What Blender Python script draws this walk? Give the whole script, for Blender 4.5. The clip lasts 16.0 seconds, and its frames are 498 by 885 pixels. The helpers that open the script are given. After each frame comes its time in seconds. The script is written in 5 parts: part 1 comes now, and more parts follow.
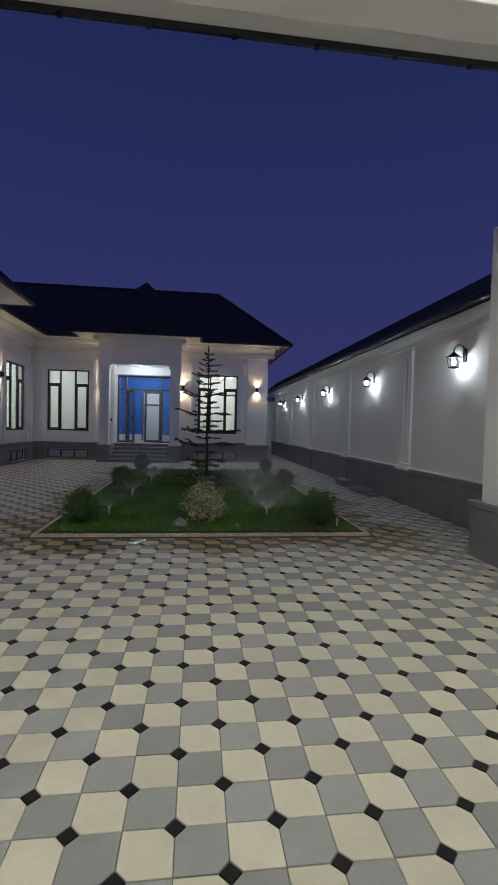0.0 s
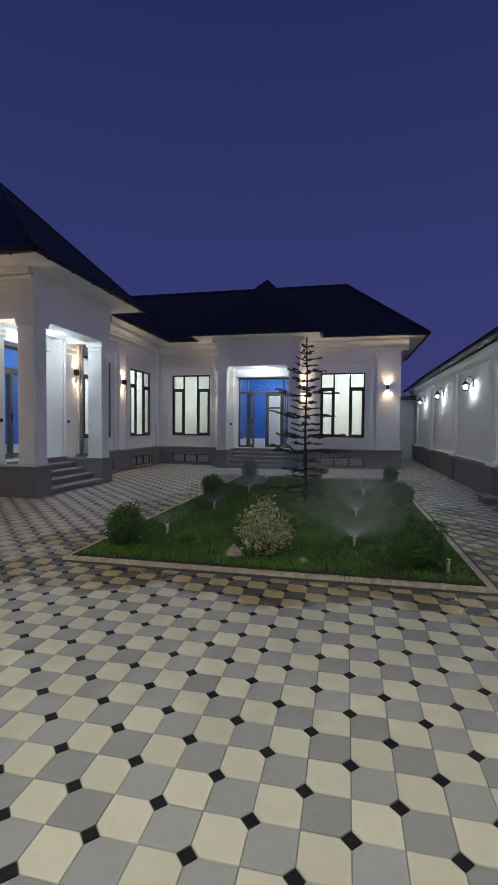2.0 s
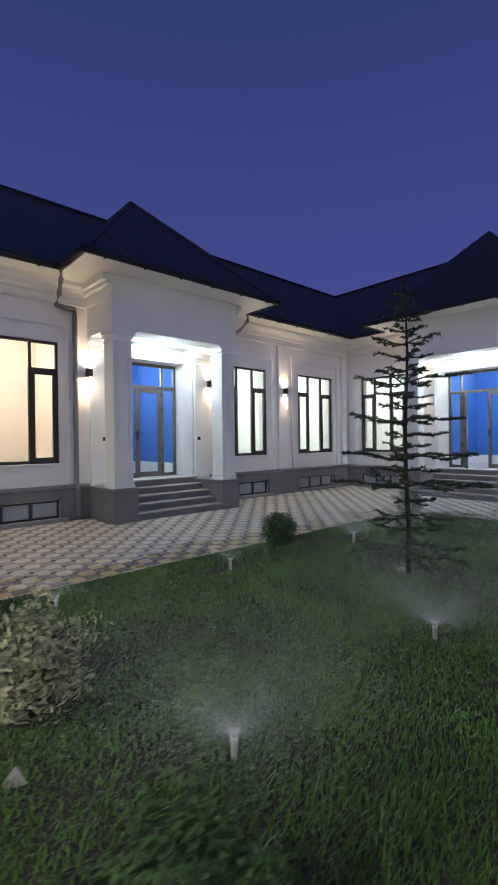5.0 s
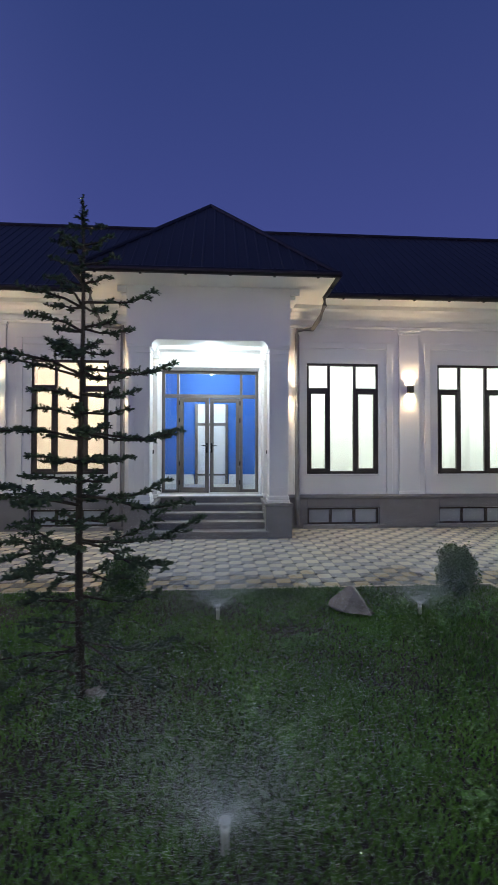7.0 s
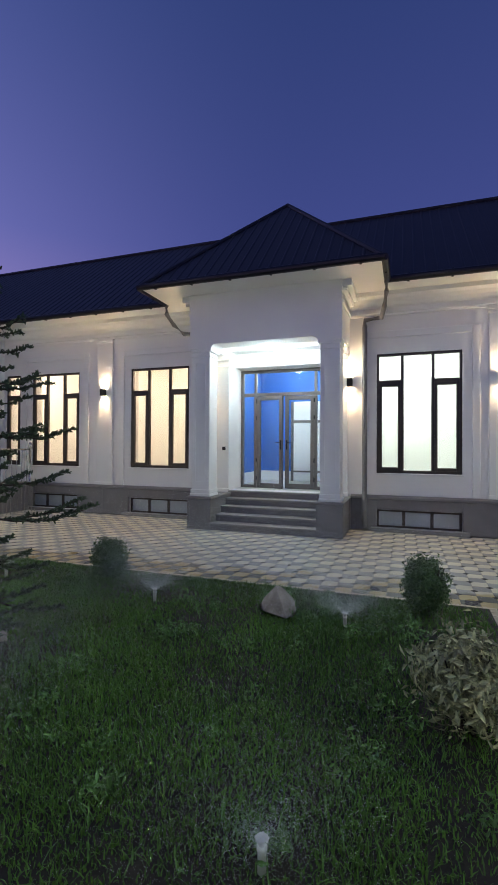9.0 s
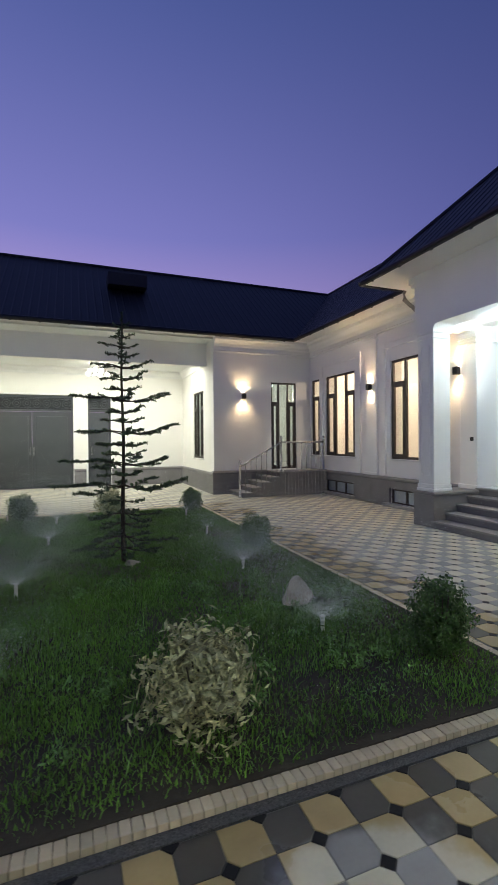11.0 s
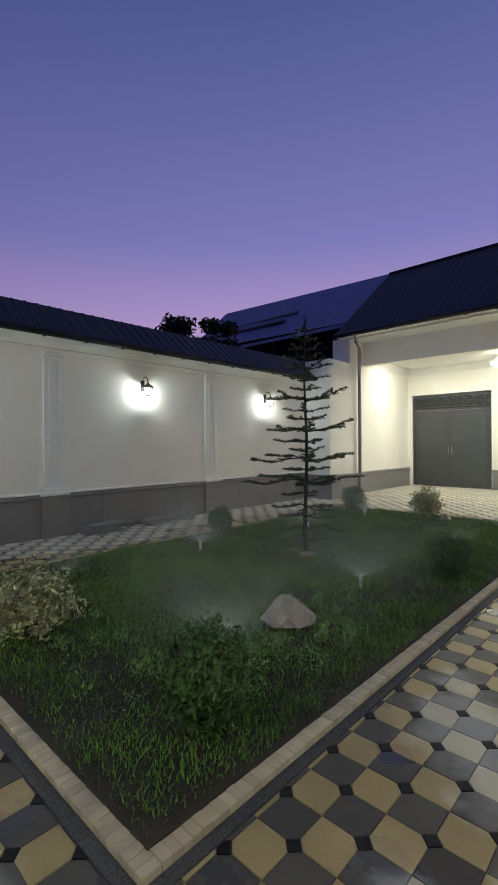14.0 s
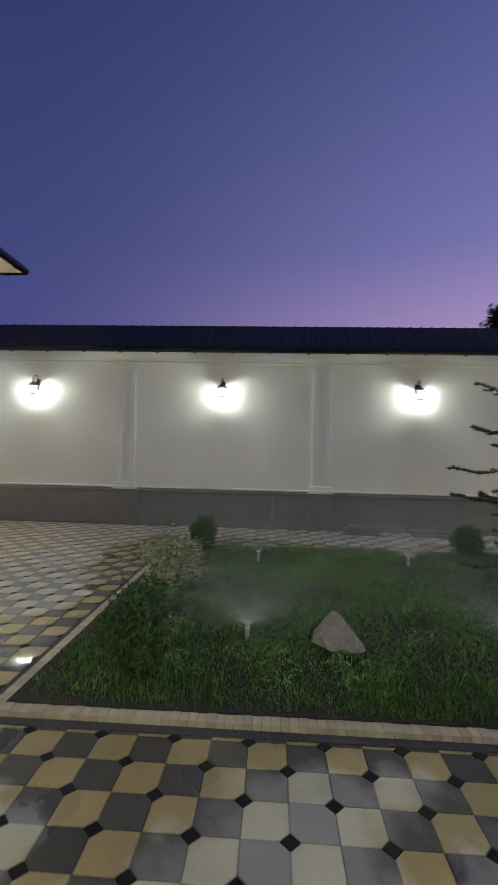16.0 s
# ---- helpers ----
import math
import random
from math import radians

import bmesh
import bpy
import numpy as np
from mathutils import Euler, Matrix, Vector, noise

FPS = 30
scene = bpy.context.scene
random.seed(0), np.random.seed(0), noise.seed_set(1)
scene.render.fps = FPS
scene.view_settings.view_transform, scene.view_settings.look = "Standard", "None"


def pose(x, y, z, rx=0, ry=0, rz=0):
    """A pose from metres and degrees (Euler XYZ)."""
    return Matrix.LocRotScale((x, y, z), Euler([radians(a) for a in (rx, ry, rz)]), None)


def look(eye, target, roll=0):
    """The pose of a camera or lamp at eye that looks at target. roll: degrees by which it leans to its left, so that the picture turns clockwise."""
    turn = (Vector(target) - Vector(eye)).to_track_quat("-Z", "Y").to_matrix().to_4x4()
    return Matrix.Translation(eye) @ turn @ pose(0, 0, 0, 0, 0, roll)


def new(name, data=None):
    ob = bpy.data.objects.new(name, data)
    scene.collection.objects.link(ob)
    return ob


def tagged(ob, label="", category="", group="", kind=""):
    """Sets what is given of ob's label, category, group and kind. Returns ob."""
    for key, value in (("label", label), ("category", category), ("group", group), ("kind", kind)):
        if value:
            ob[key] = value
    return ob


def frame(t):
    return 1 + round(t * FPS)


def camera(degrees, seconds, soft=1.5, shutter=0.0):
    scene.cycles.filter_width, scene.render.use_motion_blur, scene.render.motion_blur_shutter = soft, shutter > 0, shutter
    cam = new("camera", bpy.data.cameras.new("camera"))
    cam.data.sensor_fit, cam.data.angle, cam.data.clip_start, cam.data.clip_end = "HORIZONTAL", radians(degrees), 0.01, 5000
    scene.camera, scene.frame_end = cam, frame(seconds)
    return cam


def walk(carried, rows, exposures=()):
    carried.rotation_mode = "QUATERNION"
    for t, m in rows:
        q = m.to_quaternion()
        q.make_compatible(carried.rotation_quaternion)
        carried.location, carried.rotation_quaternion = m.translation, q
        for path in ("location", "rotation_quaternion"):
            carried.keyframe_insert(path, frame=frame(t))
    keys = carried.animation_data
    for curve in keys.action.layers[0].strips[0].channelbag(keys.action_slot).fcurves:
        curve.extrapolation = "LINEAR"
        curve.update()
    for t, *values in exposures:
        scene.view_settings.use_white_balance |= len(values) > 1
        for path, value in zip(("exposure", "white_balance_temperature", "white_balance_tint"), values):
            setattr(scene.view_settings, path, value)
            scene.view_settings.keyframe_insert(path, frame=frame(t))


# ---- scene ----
cam = camera(57.6, 16.0, shutter=0.2)
PATH = [
    (0, look((-0.380, -0.571, 1.518), (-0.143, 1.414, 1.445), 1.4)),
    (0.5, look((-0.123, -0.194, 1.479), (-0.063, 1.804, 1.414), 1.0)),
    (1, look((0.129, 0.158, 1.491), (0.009, 2.153, 1.425), 0.9)),
    (1.5, look((0.400, 0.519, 1.541), (0.123, 2.499, 1.472), 0.6)),
    (2, look((0.701, 0.948, 1.557), (0.281, 2.902, 1.485), 0.5)),
    (2.5, look((0.965, 1.416, 1.573), (0.418, 3.339, 1.501), 0.4)),
    (3, look((1.267, 1.916, 1.573), (0.591, 3.797, 1.503), 0.3)),
    (3.5, look((1.487, 2.428, 1.597), (0.686, 4.260, 1.527), 0.2)),
    (4, look((1.745, 3.000, 1.590), (0.817, 4.771, 1.524), 0.0)),
    (4.5, look((2.050, 4.060, 1.597), (0.933, 5.718, 1.546), -0.3)),
    (5, look((2.480, 5.410, 1.560), (0.996, 6.751, 1.553), -0.7)),
    (6.25, look((2.930, 8.930, 1.640), (1.013, 9.498, 1.671), 0.0)),
    (7.5, look((2.940, 12.045, 1.672), (0.943, 11.947, 1.713), 0.0)),
    (8, look((2.892, 12.563, 1.651), (0.908, 12.316, 1.695), 0.0)),
    (8.5, look((2.827, 13.059, 1.643), (0.875, 12.624, 1.679), 0.2)),
    (9, look((2.754, 13.519, 1.675), (0.864, 12.864, 1.695), 0.3)),
    (9.5, look((2.630, 13.997, 1.661), (0.836, 13.113, 1.670), 0.2)),
    (10, look((2.167, 15.124, 1.683), (0.691, 13.775, 1.665), -0.3)),
    (11.25, look((-0.050, 16.350, 1.640), (-0.551, 14.414, 1.633), -0.3)),
    (12.5, look((-2.532, 16.078, 1.600), (-1.864, 14.192, 1.602), -0.1)),
    (13, look((-3.006, 15.856, 1.585), (-2.082, 14.082, 1.590), -0.3)),
    (13.5, look((-3.436, 15.604, 1.578), (-2.282, 13.971, 1.584), -0.2)),
    (14, look((-3.857, 15.308, 1.577), (-2.492, 13.846, 1.581), -0.3)),
    (14.5, look((-4.218, 14.960, 1.570), (-2.667, 13.697, 1.573), -0.3)),
    (15, look((-4.538, 14.551, 1.557), (-2.825, 13.518, 1.565), -0.2)),
    (15.5, look((-4.772, 13.995, 1.540), (-2.914, 13.255, 1.561), -0.5)),
    (16, look((-4.938, 12.824, 1.505), (-2.941, 12.935, 1.541), 1.3)),
]
walk(cam, PATH, [(0, 1.4, 7200, 16), (1.5, 1.7, 7200, 16), (3.5, 2.0, 7200, 15), (5.0, 2.55, 7300, 13), (9.0, 2.65, 7500, 10), (12.5, 2.5, 8100, 9), (16.0, 2.45, 8900, 9)])

# ---- world: dusk sky, pink low in the south, navy in the north ----
world = bpy.data.worlds.new("dusk")
scene.world = world
world.use_nodes = True
nt = world.node_tree
bg = nt.nodes["Background"]
tc = nt.nodes.new("ShaderNodeTexCoord")
sep = nt.nodes.new("ShaderNodeSeparateXYZ")
nt.links.new(tc.outputs["Generated"], sep.inputs[0])


def sky_ramp(stops):
    r = nt.nodes.new("ShaderNodeValToRGB")
    el = r.color_ramp.elements
    while len(el) < len(stops):
        el.new(0.5)
    for e, (p, c) in zip(el, stops):
        e.position, e.color = p, (*c, 1)
    nt.links.new(sep.outputs["Z"], r.inputs[0])
    return r


north = sky_ramp([(0.0, (0.030, 0.035, 0.130)), (0.25, (0.023, 0.032, 0.132)), (0.7, (0.0105, 0.020, 0.083)), (1.0, (0.012, 0.02, 0.075))])
south = sky_ramp([(0.0, (0.33, 0.225, 0.42)), (0.2, (0.21, 0.16, 0.355)), (0.40, (0.085, 0.094, 0.285)), (0.72, (0.033, 0.053, 0.185)), (1.0, (0.02, 0.03, 0.11))])
facing = nt.nodes.new("ShaderNodeMapRange")
facing.inputs["From Min"].default_value, facing.inputs["From Max"].default_value = -0.2, 1.12
facing.interpolation_type = "SMOOTHSTEP"
glow = nt.nodes.new("ShaderNodeVectorMath")
glow.operation = "DOT_PRODUCT"
glow.inputs[1].default_value = (0.40, -0.917, 0.0)
nt.links.new(tc.outputs["Generated"], glow.inputs[0])
nt.links.new(glow.outputs["Value"], facing.inputs["Value"])
skymix = nt.nodes.new("ShaderNodeMix")
skymix.data_type = "RGBA"
nt.links.new(facing.outputs[0], skymix.inputs[0])
nt.links.new(north.outputs[0], skymix.inputs[6])
nt.links.new(south.outputs[0], skymix.inputs[7])
nt.links.new(skymix.outputs[2], bg.inputs[0])
bg.inputs[1].default_value = 0.40

# ---- power of the lamps, in watts ----
LANTERN_W, SCONCE_W, GLOBE_W, ROOM_W = 22.0, 6.5, 11.0, 30.0
LED_GLOW, BULB_GLOW = 3.4, 16.0
COOL, WARM, WHITE, PEACH = (0.58, 0.80, 1.0), (1.0, 0.76, 0.50), (0.79, 0.93, 1.0), (1.0, 0.79, 0.66)


def lamp(name, kind, at, watts, colour, aim=None, **opts):
    data = bpy.data.lights.new(name, kind)
    data.energy, data.color = watts, colour
    if kind == "SPOT":
        data.spot_size, data.spot_blend, data.shadow_soft_size = radians(opts["cone"]), opts.get("blend", 0.6), 0.03
    elif kind == "AREA":
        data.shape, data.size, data.size_y = "RECTANGLE", opts["w"], opts["h"]
    else:
        data.shadow_soft_size = opts.get("soft", 0.06)
    ob = new(name, data)
    ob.matrix_basis = look(at, aim, 0) if aim else Matrix.Translation(at)
    return ob


# ---- materials ----
def material(name, colour, rough=0.6, metal=0.0, vary=0.12, scale=3.0, fine=60.0, bump=0.1, rand=0.0, emit=0.0, spec=0.5, hue=None, island=False):
    """A surface with stains at one scale, grain at another, and fine relief."""
    m = bpy.data.materials.new(name)
    m.use_nodes = True
    t = m.node_tree
    b = t.nodes["Principled BSDF"]
    co = t.nodes.new("ShaderNodeTexCoord")
    n1, n2 = t.nodes.new("ShaderNodeTexNoise"), t.nodes.new("ShaderNodeTexNoise")
    n1.inputs["Scale"].default_value, n1.inputs["Detail"].default_value = scale, 4
    n2.inputs["Scale"].default_value, n2.inputs["Detail"].default_value = fine, 3
    for n in (n1, n2):
        t.links.new(co.outputs["Object"], n.inputs["Vector"])
    ramp = t.nodes.new("ShaderNodeMix")
    ramp.data_type = "RGBA"
    lo = tuple(c * (1 - vary * 1.6) for c in colour)
    hi = hue or tuple(min(1, c * (1 + vary)) for c in colour)
    ramp.inputs[6].default_value, ramp.inputs[7].default_value = (*lo, 1), (*hi, 1)
    add = t.nodes.new("ShaderNodeMath")
    add.operation = "MULTIPLY_ADD"
    add.inputs[1].default_value = 0.35
    t.links.new(n2.outputs[0], add.inputs[0])
    half = t.nodes.new("ShaderNodeMath")
    half.operation = "MULTIPLY_ADD"
    half.inputs[1].default_value, half.inputs[2].default_value = 1.1, -0.25
    t.links.new(n1.outputs[0], half.inputs[0])
    t.links.new(half.outputs[0], add.inputs[2])
    t.links.new(add.outputs[0], ramp.inputs[0])
    out = ramp.outputs[2]
    if rand:
        hsv = t.nodes.new("ShaderNodeHueSaturation")
        if island:
            src = t.nodes.new("ShaderNodeNewGeometry").outputs["Random Per Island"]
        else:
            src = t.nodes.new("ShaderNodeObjectInfo").outputs["Random"]
        mr = t.nodes.new("ShaderNodeMapRange")
        mr.inputs["To Min"].default_value, mr.inputs["To Max"].default_value = 1 - rand, 1 + rand
        t.links.new(src, mr.inputs["Value"])
        t.links.new(mr.outputs[0], hsv.inputs["Value"])
        t.links.new(out, hsv.inputs["Color"])
        out = hsv.outputs[0]
    t.links.new(out, b.inputs["Base Color"])
    b.inputs["Roughness"].default_value, b.inputs["Metallic"].default_value = rough, metal
    b.inputs["Specular IOR Level"].default_value = spec
    if bump:
        bp = t.nodes.new("ShaderNodeBump")
        bp.inputs["Strength"].default_value, bp.inputs["Distance"].default_value = bump, 0.01
        t.links.new(n2.outputs[0], bp.inputs["Height"])
        t.links.new(bp.outputs[0], b.inputs["Normal"])
    if emit:
        b.inputs["Emission Color"].default_value = (*colour, 1)
        b.inputs["Emission Strength"].default_value = emit
    return m


LAWN = (-2.48, 2.12, 5.55, 14.40)  # outer edge of the kerb: x0, x1, y0, y1


def paving(name, colour, rand, island):
    """Stone tile, wet in an uneven band round the lawn, where the sprinklers reach."""
    m = material(name, colour, 0.5, vary=0.13, scale=5, fine=45, bump=0.06, rand=rand, island=island, spec=0.2)
    t = m.node_tree
    b = t.nodes["Principled BSDF"]
    dry = b.inputs["Base Color"].links[0].from_socket
    geo = t.nodes.new("ShaderNodeNewGeometry")
    s = t.nodes.new("ShaderNodeSeparateXYZ")
    t.links.new(geo.outputs["Position"], s.inputs[0])

    def mth(op, a, bb=None, c=None):
        n = t.nodes.new("ShaderNodeMath")
        n.operation = op
        for k, v in enumerate((a, bb, c)):
            if v is None:
                continue
            if isinstance(v, (int, float)):
                n.inputs[k].default_value = v
            else:
                t.links.new(v, n.inputs[k])
        return n.outputs[0]

    cx, cy = (LAWN[0] + LAWN[1]) / 2, (LAWN[2] + LAWN[3]) / 2
    hx, hy = (LAWN[1] - LAWN[0]) / 2, (LAWN[3] - LAWN[2]) / 2
    dx = mth("SUBTRACT", mth("ABSOLUTE", mth("SUBTRACT", s.outputs["X"], cx)), hx)
    dy = mth("SUBTRACT", mth("ABSOLUTE", mth("SUBTRACT", s.outputs["Y"], cy)), hy)
    dist = mth("MAXIMUM", dx, dy)
    n = t.nodes.new("ShaderNodeTexNoise")
    n.inputs["Scale"].default_value, n.inputs["Detail"].default_value = 1.3, 6
    t.links.new(geo.outputs["Position"], n.inputs["Vector"])
    reach = mth("MULTIPLY_ADD", n.outputs[0], 2.6, -0.62)
    wet = t.nodes.new("ShaderNodeMapRange")
    wet.inputs["From Min"].default_value, wet.inputs["From Max"].default_value = -0.10, 0.22
    wet.interpolation_type = "SMOOTHSTEP"
    t.links.new(mth("SUBTRACT", reach, dist), wet.inputs["Value"])
    mix = t.nodes.new("ShaderNodeMix")
    mix.data_type, mix.blend_type = "RGBA", "MULTIPLY"
    mix.inputs[7].default_value = (0.72, 0.58, 0.36, 1) if colour[2] < colour[0] * 0.8 else (0.30, 0.28, 0.24, 1)
    t.links.new(wet.outputs[0], mix.inputs[0])
    t.links.new(dry, mix.inputs[6])
    t.links.new(mix.outputs[2], b.inputs["Base Color"])
    # standing water in shallow patches of the wet band
    n3 = t.nodes.new("ShaderNodeTexNoise")
    n3.inputs["Scale"].default_value, n3.inputs["Detail"].default_value = 2.1, 5
    t.links.new(geo.outputs["Position"], n3.inputs["Vector"])
    pool = t.nodes.new("ShaderNodeMapRange")
    pool.inputs["From Min"].default_value, pool.inputs["From Max"].default_value = 0.56, 0.62
    t.links.new(n3.outputs[0], pool.inputs["Value"])
    water = mth("MULTIPLY", pool.outputs[0], wet.outputs[0])
    dull = mth("MULTIPLY_ADD", wet.outputs[0], -0.12, 0.52)
    t.links.new(mth("MULTIPLY_ADD", water, -0.33, dull), b.inputs["Roughness"])
    t.links.new(mth("MULTIPLY_ADD", water, 0.40, 0.20), b.inputs["Specular IOR Level"])
    return m


M_WALL = material("white_plaster", (0.84, 0.82, 0.80), 0.85, vary=0.03, scale=0.8, fine=90, bump=0.05)
M_TRIM = material("white_trim", (0.82, 0.81, 0.79), 0.7, vary=0.02, scale=2, fine=70, bump=0.03)
M_CREAM = material("cream_fence_plaster", (0.84, 0.815, 0.77), 0.85, vary=0.04, scale=0.7, fine=80, bump=0.06)
M_PLINTH = material("grey_granite", (0.21, 0.20, 0.205), 0.55, vary=0.16, scale=2.5, fine=130, bump=0.05)
M_STEP = material("grey_step_stone", (0.27, 0.26, 0.26), 0.45, vary=0.12, scale=3, fine=120, bump=0.04)
M_ROOF = material("dark_navy_roof_metal", (0.022, 0.022, 0.025), 0.5, 0.1, vary=0.2, scale=1.2, fine=25, bump=0.05)
M_GUTTER = material("dark_gutter_metal", (0.02, 0.02, 0.026), 0.4, 0.4, vary=0.15)
M_PIPE = material("grey_downpipe", (0.22, 0.21, 0.21), 0.45, 0.2, vary=0.1)
M_FRAME = material("bronze_window_frame", (0.055, 0.042, 0.037), 0.45, 0.1, vary=0.15, bump=0.02)
M_DOORFRAME = material("taupe_door_frame", (0.17, 0.15, 0.135), 0.4, 0.2, vary=0.1, bump=0.02)
M_BLACK = material("black_metal", (0.012, 0.012, 0.013), 0.45, 0.5, vary=0.1)
M_STEEL = material("polished_steel", (0.62, 0.62, 0.64), 0.22, 1.0, vary=0.05, bump=0)
M_GATE = material("grey_gate_steel", (0.085, 0.092, 0.10), 0.4, 0.4, vary=0.12, scale=1.5, fine=40, bump=0.03)
M_GATELACE = material("dark_gate_ornament", (0.04, 0.043, 0.048), 0.4, 0.5, vary=0.15)
M_GROUT = material("grout", (0.16, 0.155, 0.145), 0.9, vary=0.2, fine=90)
M_STRIP = material("dark_granite_strip", (0.085, 0.083, 0.083), 0.65, vary=0.62, scale=120, fine=240, bump=0.1, spec=0.2, hue=(0.17, 0.17, 0.175))
M_KERB = material("cream_kerb_brick", (0.56, 0.46, 0.33), 0.75, vary=0.12, scale=9, fine=90, bump=0.15, rand=0.12)
M_KERBX = material("cream_kerb_brick_far", (0.56, 0.46, 0.33), 0.75, vary=0.12, scale=9, fine=90, bump=0.15, rand=0.12, island=True)
M_SOIL = material("dark_wet_soil", (0.045, 0.034, 0.024), 0.9, vary=0.35, scale=5, fine=45, bump=0.5)
M_ROCK = material("pink_grey_rock", (0.30, 0.235, 0.205), 0.85, vary=0.4, scale=9, fine=55, bump=0.8, hue=(0.58, 0.50, 0.45))
M_WHITEPL = material("white_plastic", (0.75, 0.75, 0.72), 0.4, vary=0.05)
M_BARK = material("dark_bark", (0.055, 0.042, 0.032), 0.9, vary=0.3, scale=12, fine=70, bump=0.4)
M_NEEDLE = material("spruce_needle", (0.055, 0.090, 0.045), 0.7, vary=0.3, scale=8, fine=50, bump=0, rand=0.35, island=True)
M_BOX = material("boxwood_leaf", (0.052, 0.125, 0.024), 0.55, vary=0.3, scale=6, fine=40, bump=0, rand=0.4, island=True)
M_VARI = material("variegated_leaf", (0.40, 0.45, 0.20), 0.5, vary=0.5, scale=30, fine=90, bump=0, rand=0.5, island=True, hue=(0.68, 0.67, 0.38))
M_GRASS = material("wet_grass", (0.10, 0.24, 0.027), 0.6, vary=0.5, scale=1.1, fine=7, bump=0, rand=0.25, island=True)
M_WEED = material("weed_leaf", (0.13, 0.27, 0.07), 0.5, vary=0.35, scale=4, fine=30, bump=0, rand=0.4, island=True)
M_FROST = material("frosted_pane", (0.40, 0.43, 0.47), 0.25, vary=0.12, scale=2)
M_SPRAY = material("water_droplets", (0.85, 0.88, 0.90), 0.4, vary=0.0, bump=0)
M_TREEFAR = material("dark_tree_leaf", (0.03, 0.04, 0.02), 0.7, vary=0.3, bump=0, rand=0.4, island=True)
M_BLUEROOF = material("blue_corrugated_roof", (0.26, 0.29, 0.46), 0.4, 0.2, vary=0.12, scale=1.5, fine=20)
M_SHED = material("dark_shed_wood", (0.035, 0.030, 0.027), 0.9, vary=0.3)
M_SOLAR = material("pale_roof_sheets", (0.24, 0.23, 0.24), 0.4, vary=0.15)
M_ROOM = material("white_room_paint", (0.80, 0.80, 0.78), 0.8, vary=0.03)
M_BLUE = material("blue_room_paint", (0.03, 0.17, 0.56), 0.7, vary=0.08, scale=1)
M_ROOMFLOOR = material("pale_room_floor", (0.50, 0.47, 0.42), 0.35, vary=0.1)
M_EARTH = material("packed_earth", (0.10, 0.085, 0.07), 0.95, vary=0.3, scale=0.3, fine=8, bump=0.2)
M_BULB = material("lit_glass", (0.93, 0.97, 1.0), 0.3, emit=BULB_GLOW, vary=0.0, bump=0)
M_WARMBULB = material("lit_warm_lens", (1.0, 0.85, 0.62), 0.3, emit=BULB_GLOW, vary=0.0, bump=0)
M_GLOBE = material("lit_opal_glass", (0.90, 0.97, 1.0), 0.3, emit=3.5, vary=0.0, bump=0)
M_LED = material("led_panel", (0.86, 0.98, 1.0), 0.4, emit=LED_GLOW, vary=0.0, bump=0)
M_TILE_C = paving("cream_tile", (0.62, 0.57, 0.44), 0.07, False)
M_TILE_G = paving("grey_tile", (0.325, 0.315, 0.30), 0.14, False)
M_TILE_CX = paving("cream_tile_joined", (0.62, 0.57, 0.44), 0.07, True)
M_TILE_GX = paving("grey_tile_joined", (0.325, 0.315, 0.30), 0.14, True)
M_DOT = material("black_tile", (0.014, 0.013, 0.013), 0.55, vary=0.2, rand=0.2, spec=0.2)

M_GLASS = bpy.data.materials.new("window_glass")
M_GLASS.use_nodes = True
gt = M_GLASS.node_tree
gt.nodes.remove(gt.nodes["Principled BSDF"])
g_tr, g_gl, g_mx, g_lw, g_pw, g_ma = (gt.nodes.new(k) for k in ("ShaderNodeBsdfTransparent", "ShaderNodeBsdfGlossy", "ShaderNodeMixShader", "ShaderNodeLayerWeight", "ShaderNodeMath", "ShaderNodeMath"))
g_gl.inputs["Roughness"].default_value = 0.02
g_tr.inputs[0].default_value = (0.93, 0.96, 0.95, 1)
g_lw.inputs[0].default_value = 0.5
g_pw.operation, g_ma.operation = "POWER", "MULTIPLY_ADD"
g_pw.inputs[1].default_value, g_ma.inputs[1].default_value, g_ma.inputs[2].default_value = 4.0, 0.45, 0.03
gt.links.new(g_lw.outputs["Facing"], g_pw.inputs[0])
gt.links.new(g_pw.outputs[0], g_ma.inputs[0])
gt.links.new(g_ma.outputs[0], g_mx.inputs[0])
gt.links.new(g_tr.outputs[0], g_mx.inputs[1])
gt.links.new(g_gl.outputs[0], g_mx.inputs[2])
gt.links.new(g_mx.outputs[0], gt.nodes["Material Output"].inputs["Surface"])


# ---- mesh helpers ----
def add_box(bm, a, b, bevel=0.0):
    """A box from corner a to corner b, its edges rounded by bevel."""
    vs = [bm.verts.new((x, y, z)) for x in (a[0], b[0]) for y in (a[1], b[1]) for z in (a[2], b[2])]
    fs = [bm.faces.new([vs[i] for i in q]) for q in ((0, 1, 3, 2), (4, 6, 7, 5), (0, 4, 5, 1), (2, 3, 7, 6), (0, 2, 6, 4), (1, 5, 7, 3))]
    bmesh.ops.recalc_face_normals(bm, faces=fs)
    if bevel:
        es = list({e for f in fs for e in f.edges})
        bmesh.ops.bevel(bm, geom=es, offset=bevel, segments=2, affect="EDGES", profile=0.5)
    return bm


def boxes(*items, bevel=0.0):
    bm = bmesh.new()
    for a, b in items:
        add_box(bm, a, b, bevel)
    return bm


